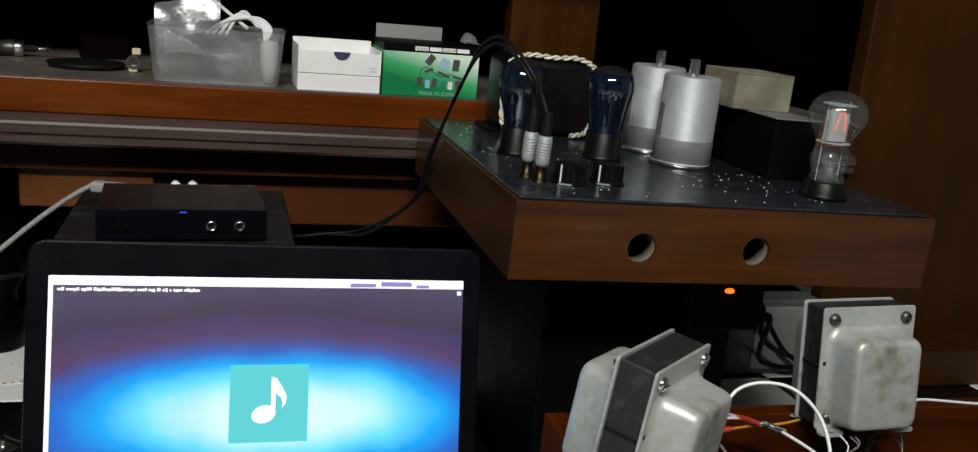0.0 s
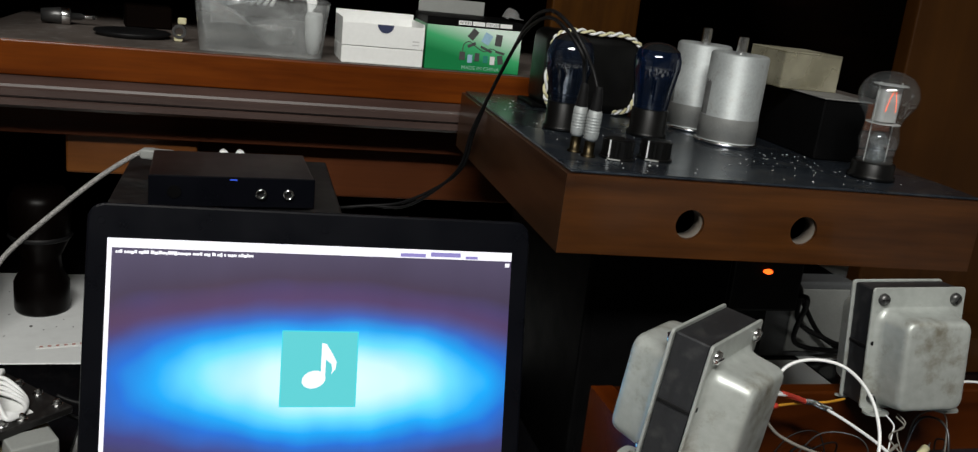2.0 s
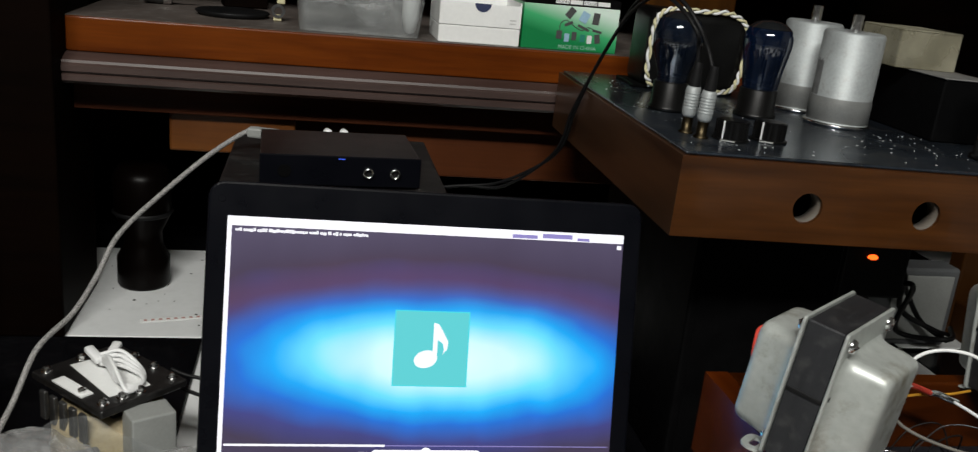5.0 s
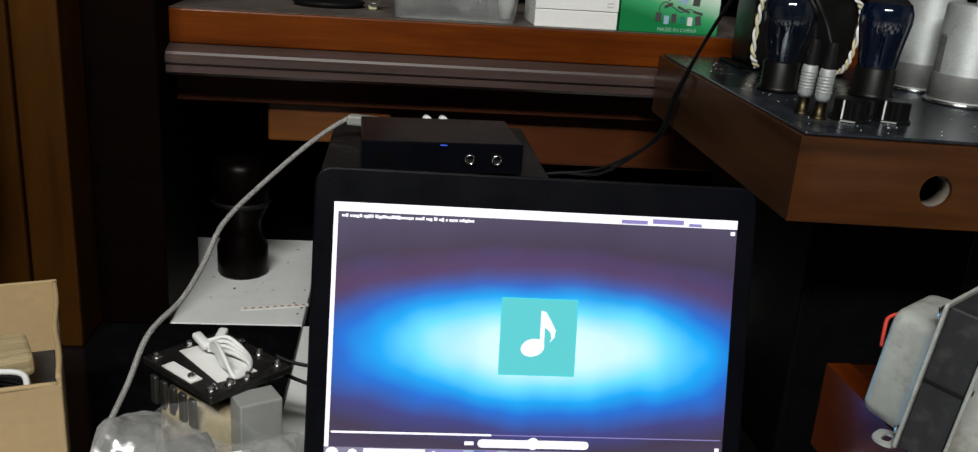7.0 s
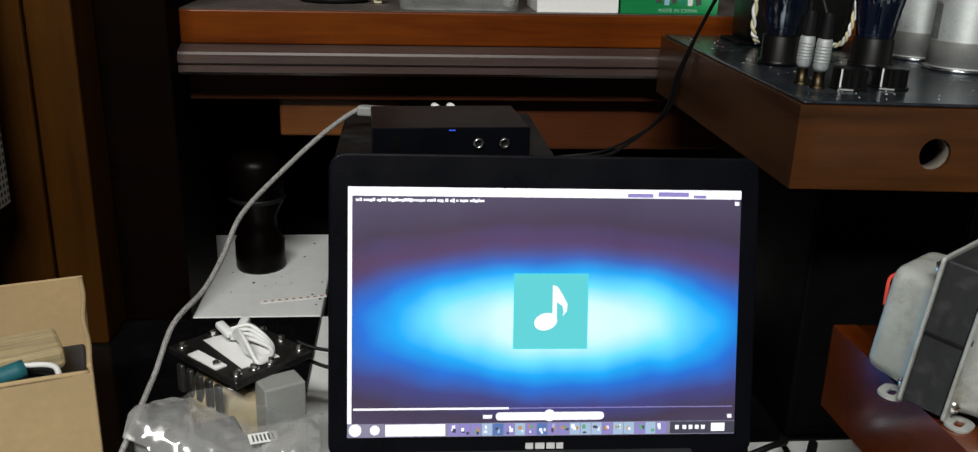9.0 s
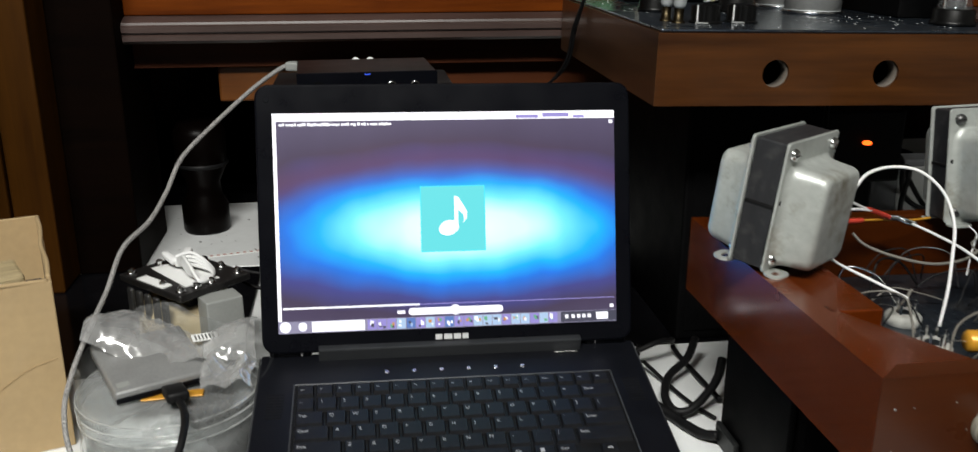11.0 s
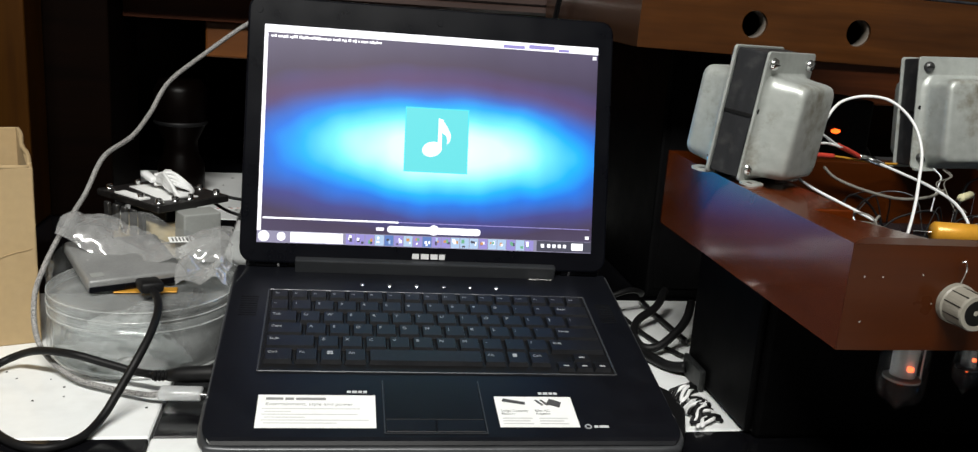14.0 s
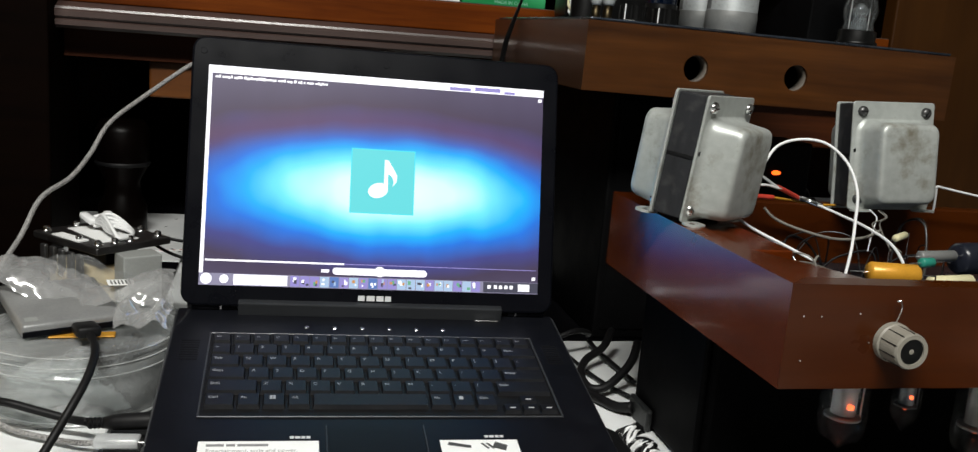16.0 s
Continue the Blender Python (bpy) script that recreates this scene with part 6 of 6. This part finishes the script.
# ---- things at the back of the floor ----
bt = thing("dark_bottle", "dark brown glass bottle standing on a white tile", "bottle", pose(-0.308, 0.625, 0))
part("body", lathe([(0, 0), (0.032, 0), (0.034, 0.004), (0.034, 0.040), (0.026, 0.055), (0.024, 0.075), (0.036, 0.10), (0.038, 0.15), (0.030, 0.165), (0, 0.165)], 28, closed=False), surface("dark_glass", (0.0016, 0.0008, 0.0006), 0.35, var=0.3, spec=0.08), bt, smooth=True)
part("rim", lathe([(0.037, 0.100), (0.0395, 0.103), (0.037, 0.106)], 28, closed=False), RUBBER, bt, smooth=True)
tp = thing("tape_strip", "strip of pale printed tape on the floor", "tape", pose(-0.250, 0.505, 0.0003, 0, 0, 13))
part("strip", box(-0.042, 0.042, -0.0045, 0.0045, 0, 0.0006), WHITE, tp)
for i in range(9):
    part("print_mark", box(-0.038 + i * 0.009, -0.034 + i * 0.009, -0.002, 0.002, 0.0006, 0.0009), surface("pink_print", (0.5, 0.25, 0.22), 0.6), tp)
rng = random.Random(17)
for i in range(42):
    x, y = (rng.uniform(-0.42, -0.20), rng.uniform(0.48, 0.74)) if i < 26 else (rng.uniform(-0.40, -0.22), rng.uniform(-0.14, 0.0))
    r = rng.uniform(0.0006, 0.0022 if i < 26 else 0.001)
    q = part("paint_spot", cyl(r, 0, 0.0004, 8), RUBBER, floor)
    q.location, q.scale = (x, y, 0.0002), (1, rng.uniform(0.5, 1.2), 1)

# ---- things on the shelf ----
SZ = 0.3672
ct = thing("storage_tub", "rectangular translucent plastic tub full of leads and small bags", "tub", pose(-0.039, 0.556, SZ, 0, 0, -1))
MILK = clear("milky_plastic", (0.90, 0.92, 0.92), 0.15, 0.10, 0.20, (0.62, 0.64, 0.64), 0.25)
b = bmesh.new()
r0, r1, r2 = [[b.verts.new((x, y, z)) for x, y in rounded(w, h, 0.012, 4)] for w, h, z in ((0.142, 0.080, 0.0005), (0.155, 0.09, 0.064), (0.158, 0.093, 0.0655))]
b.faces.new(r0[::-1])
for p0, p1 in ((r0, r1), (r1, r2)):
    for i in range(len(p0)):
        b.faces.new((p0[i], p0[(i + 1) % len(p0)], p1[(i + 1) % len(p0)], p1[i]))
part("wall", b, MILK, ct, smooth=False)
part("inner_bag", sheet(lambda u, v: (-0.06 + 0.10 * u, -0.025 + 0.05 * v, 0.030 + 0.022 * math.sin(3 * u + 2) * math.sin(3.1 * v) + 0.004), 24, 14, 0.010, 2.2), FILM2, ct, "crumpled clear bag inside", True)
part("upright_bag", sheet(lambda u, v: (-0.072 + 0.075 * u, 0.0 + 0.01 * v, 0.045 + 0.042 * v + 0.016 * u), 14, 8, 0.003, 6.2), clear("stiff_film", (0.7, 0.73, 0.75), 0.08, 0.2, 0.30, (0.36, 0.40, 0.42), 0.4), ct, "stiff clear film standing up", True)
part("white_tube", lathe([(0, 0), (0.006, 0.002), (0.010, 0.018), (0.011, 0.045), (0.009, 0.050), (0, 0.051)], 18, pose(0.060, -0.028, 0.004), closed=False), WHITEP, ct, "white plastic nozzle", True)
for k in range(4):
    part("white_lead", cord([(-0.015 + 0.008 * k, 0.015, 0.055), (0.01 + 0.006 * k, 0.012, 0.072 + 0.004 * k), (0.045, 0.006, 0.078 - 0.003 * k), (0.062 - 0.003 * k, 0.0, 0.066), (0.055, -0.008, 0.050)], 0.0022, 7), WHITEP, ct, "white coiled lead", True)
part("white_lead", cord([(0.035, 0.012, 0.064), (0.0, 0.022, 0.090), (-0.02, 0.028, 0.108), (-0.04, 0.03, 0.125)], 0.0022, 7), WHITEP, ct, "white lead rising out", True)

wb = thing("white_carton", "stacked white cardboard cartons, the upper one open", "carton", pose(0.1035, 0.512, SZ, 0, 0, 1))
part("lower_carton", box(-0.050, 0.050, 0, 0.085, 0, 0.0205, 0.0008, 1), WHITE, wb)
up = bmesh.new()
for x0, x1, y0, y1, z0, z1 in ((-0.050, 0.050, 0, 0.0015, 0.0215, 0.048), (-0.050, 0.050, 0.0835, 0.085, 0.0215, 0.058), (-0.050, -0.0485, 0.0016, 0.0834, 0.0215, 0.053), (0.0485, 0.050, 0.0016, 0.0834, 0.0215, 0.052), (-0.0484, 0.0484, 0.0016, 0.0834, 0.0215, 0.024)):
    box(x0, x1, y0, y1, z0, z1, bm=up)
part("upper_carton", up, WHITE, wb, "open white carton")
part("thumb_notch", prism([(0.010 * math.cos(a * math.pi / 12), 0.010 * math.sin(a * math.pi / 12)) for a in range(12, 25)], 0, 0.0004, m=Matrix.Translation((0.002, -0.0002, 0.0482)) @ pose(0, 0, 0, 90, 0, 0)), surface("navy_print", (0.03, 0.04, 0.10), 0.5), wb, "dark blue half-round notch")
for z in (0.030, 0.026):
    part("print_line", box(0.036, 0.044, -0.0005, 0, z, z + 0.0015), INKL, wb)

gb = thing("green_carton", "green and white printed carton with a black top, its flap open", "carton", pose(0.2165, 0.512, SZ))
GREEN, n, l, p = nodes_of("green_print")
co = n.new("ShaderNodeTexCoord")
sx = n.new("ShaderNodeSeparateXYZ")
l.new(co.outputs["Object"], sx.inputs[0])
f = node_math(n, l, "ADD", node_math(n, l, "MULTIPLY", sx.outputs["Z"], 14.0), node_math(n, l, "MULTIPLY", sx.outputs["X"], 3.5))
rp = n.new("ShaderNodeValToRGB")
rp.color_ramp.elements[0].position, rp.color_ramp.elements[1].position = 0.16, 0.80
rp.color_ramp.elements[0].color, rp.color_ramp.elements[1].color = (0.002, 0.20, 0.055, 1), (0.72, 0.88, 0.78, 1)
mid = rp.color_ramp.elements.new(0.42)
mid.color = (0.05, 0.42, 0.16, 1)
l.new(f, rp.inputs[0])
l.new(rp.outputs[0], p.inputs["Base Color"])
p.inputs["Roughness"].default_value = 0.4
part("body", box(-0.0605, 0.0605, 0, 0.095, 0, 0.054, 0.0006, 1), GREEN, gb, "green to white printed side")
part("top_edge", box(-0.0608, 0.0608, -0.0003, 0.0953, 0.0542, 0.064, 0.0006, 1), BLACK, gb, "black printed upper edge")
part("flap", box(-0.058, 0.03, 0.088, 0.090, 0.0642, 0.082, 0.0004, 1), GREYP, gb, "raised inner flap")
for x, w, s in ((-0.022, 0.0165, "MODEL:"), (-0.004, 0.0155, ""), (0.013, 0.0165, "COLOR:"), (0.031, 0.0155, "")):
    q = part("print_field", box(x, x + w, -0.0008, -0.0004, 0.0565, 0.0615), WHITE, gb)
    if s:
        lettering(s, 0.0046, Matrix.Translation((x + 0.0008, -0.0009, 0.0573)) @ pose(0, 0, 0, 90, 0, 0), INK, q)
lettering("MADE IN CHINA", 0.0066, Matrix.Translation((-0.014, -0.0004, 0.0025)) @ pose(0, 0, 0, 90, 0, 0), surface("pale_green_print", (0.30, 0.55, 0.42), 0.5), gb)
SKY = surface("pale_blue_print", (0.30, 0.48, 0.62), 0.5)
for x, z, w, h, a, mt in ((-0.002, 0.046, 0.0085, 0.013, 35, INK), (0.016, 0.042, 0.0105, 0.013, 25, SKY), (0.031, 0.041, 0.0085, 0.014, 5, INK), (-0.014, 0.019, 0.007, 0.010, 0, INK), (-0.004, 0.016, 0.006, 0.010, 0, SKY), (0.005, 0.0185, 0.006, 0.010, 0, INK), (0.016, 0.0165, 0.006, 0.009, 0, GREENW), (0.025, 0.0155, 0.006, 0.010, 0, WHITEP), (0.035, 0.017, 0.007, 0.011, -10, INK), (-0.003, 0.033, 0.011, 0.0035, -25, INK), (0.016, 0.029, 0.016, 0.003, 22, INK), (0.034, 0.026, 0.012, 0.003, 12, INK)):
    part("print_picture", box(-w / 2, w / 2, -0.0004, 0, -h / 2, h / 2, m=Matrix.Translation((x, -0.0002, z)) @ pose(0, 0, 0, 0, a, 0)), mt, gb)
part("print_picture", cord([(-0.014, -0.0004, 0.024), (-0.013, -0.0004, 0.033), (-0.006, -0.0004, 0.037), (0.003, -0.0004, 0.031), (0.014, -0.0004, 0.026), (0.022, -0.0004, 0.030), (0.034, -0.0004, 0.026)], 0.0005, 5), INK, gb)
solo("crumpled_wrap", sheet(lambda u, v: (0.262 + 0.02 * u, 0.535 + 0.03 * v, SZ + 0.066 + 0.010 * math.sin(3 * u) * v + 0.003), 8, 8, 0.006, 4.4), FILM2, "crumpled clear wrap on the green carton", "wrap", smooth=True)

jp = thing("jack_plug", "dark metal jack plug lying on the shelf", "plug", pose(-0.285, 0.70, SZ + 0.0108, 0, 90, 12))
part("body", lathe([(0, -0.03), (0.008, -0.03), (0.0105, -0.01), (0.0105, 0.005), (0.0045, 0.006), (0.0045, 0.018), (0.003, 0.020), (0.003, 0.034), (0, 0.037)], 18, closed=False), DARKBOLT, jp, smooth=True)
part("collar", lathe([(0.0106, -0.006), (0.0110, -0.005), (0.0110, 0.003), (0.0106, 0.004)], 18, closed=False), CHROME, jp, smooth=True)
part("tip", lathe([(0.0031, 0.022), (0.0033, 0.030), (0.002, 0.036), (0, 0.038)], 14, closed=False), CHROME, jp, smooth=True)
gd = thing("brass_connector", "small brass and black connector on the shelf", "connector", pose(-0.138, 0.60, SZ, 0, 0, 0))
part("ring", lathe([(0.005, 0), (0.0085, 0), (0.0085, 0.006), (0.005, 0.006)], 18, Matrix.Translation((0, 0, 0.0125)) @ pose(0, 0, 0, 90, 0, 0), closed=False), DARKBOLT, gd)
part("tab", box(-0.006, 0.004, -0.004, 0.004, 0, 0.008, 0.001, 1), YELLOW, gd)
part("tab", box(-0.002, 0.008, -0.003, 0.003, 0.021, 0.029, 0.001, 1), YELLOW, gd)
solo("dark_dish", lathe([(0, 0), (0.04, 0), (0.046, 0.005), (0.044, 0.007), (0.03, 0.008), (0, 0.008)], 32, closed=False), RUBBER, "low dark round dish on the shelf", "dish", pose(-0.195, 0.62, SZ), smooth=True)
solo("brown_block", box(-0.03, 0.03, -0.02, 0.02, 0, 0.03, 0.002, 1), CAB_SHADE, "small brown wooden block on the shelf", "block", pose(-0.19, 0.75, SZ, 0, 0, 10))
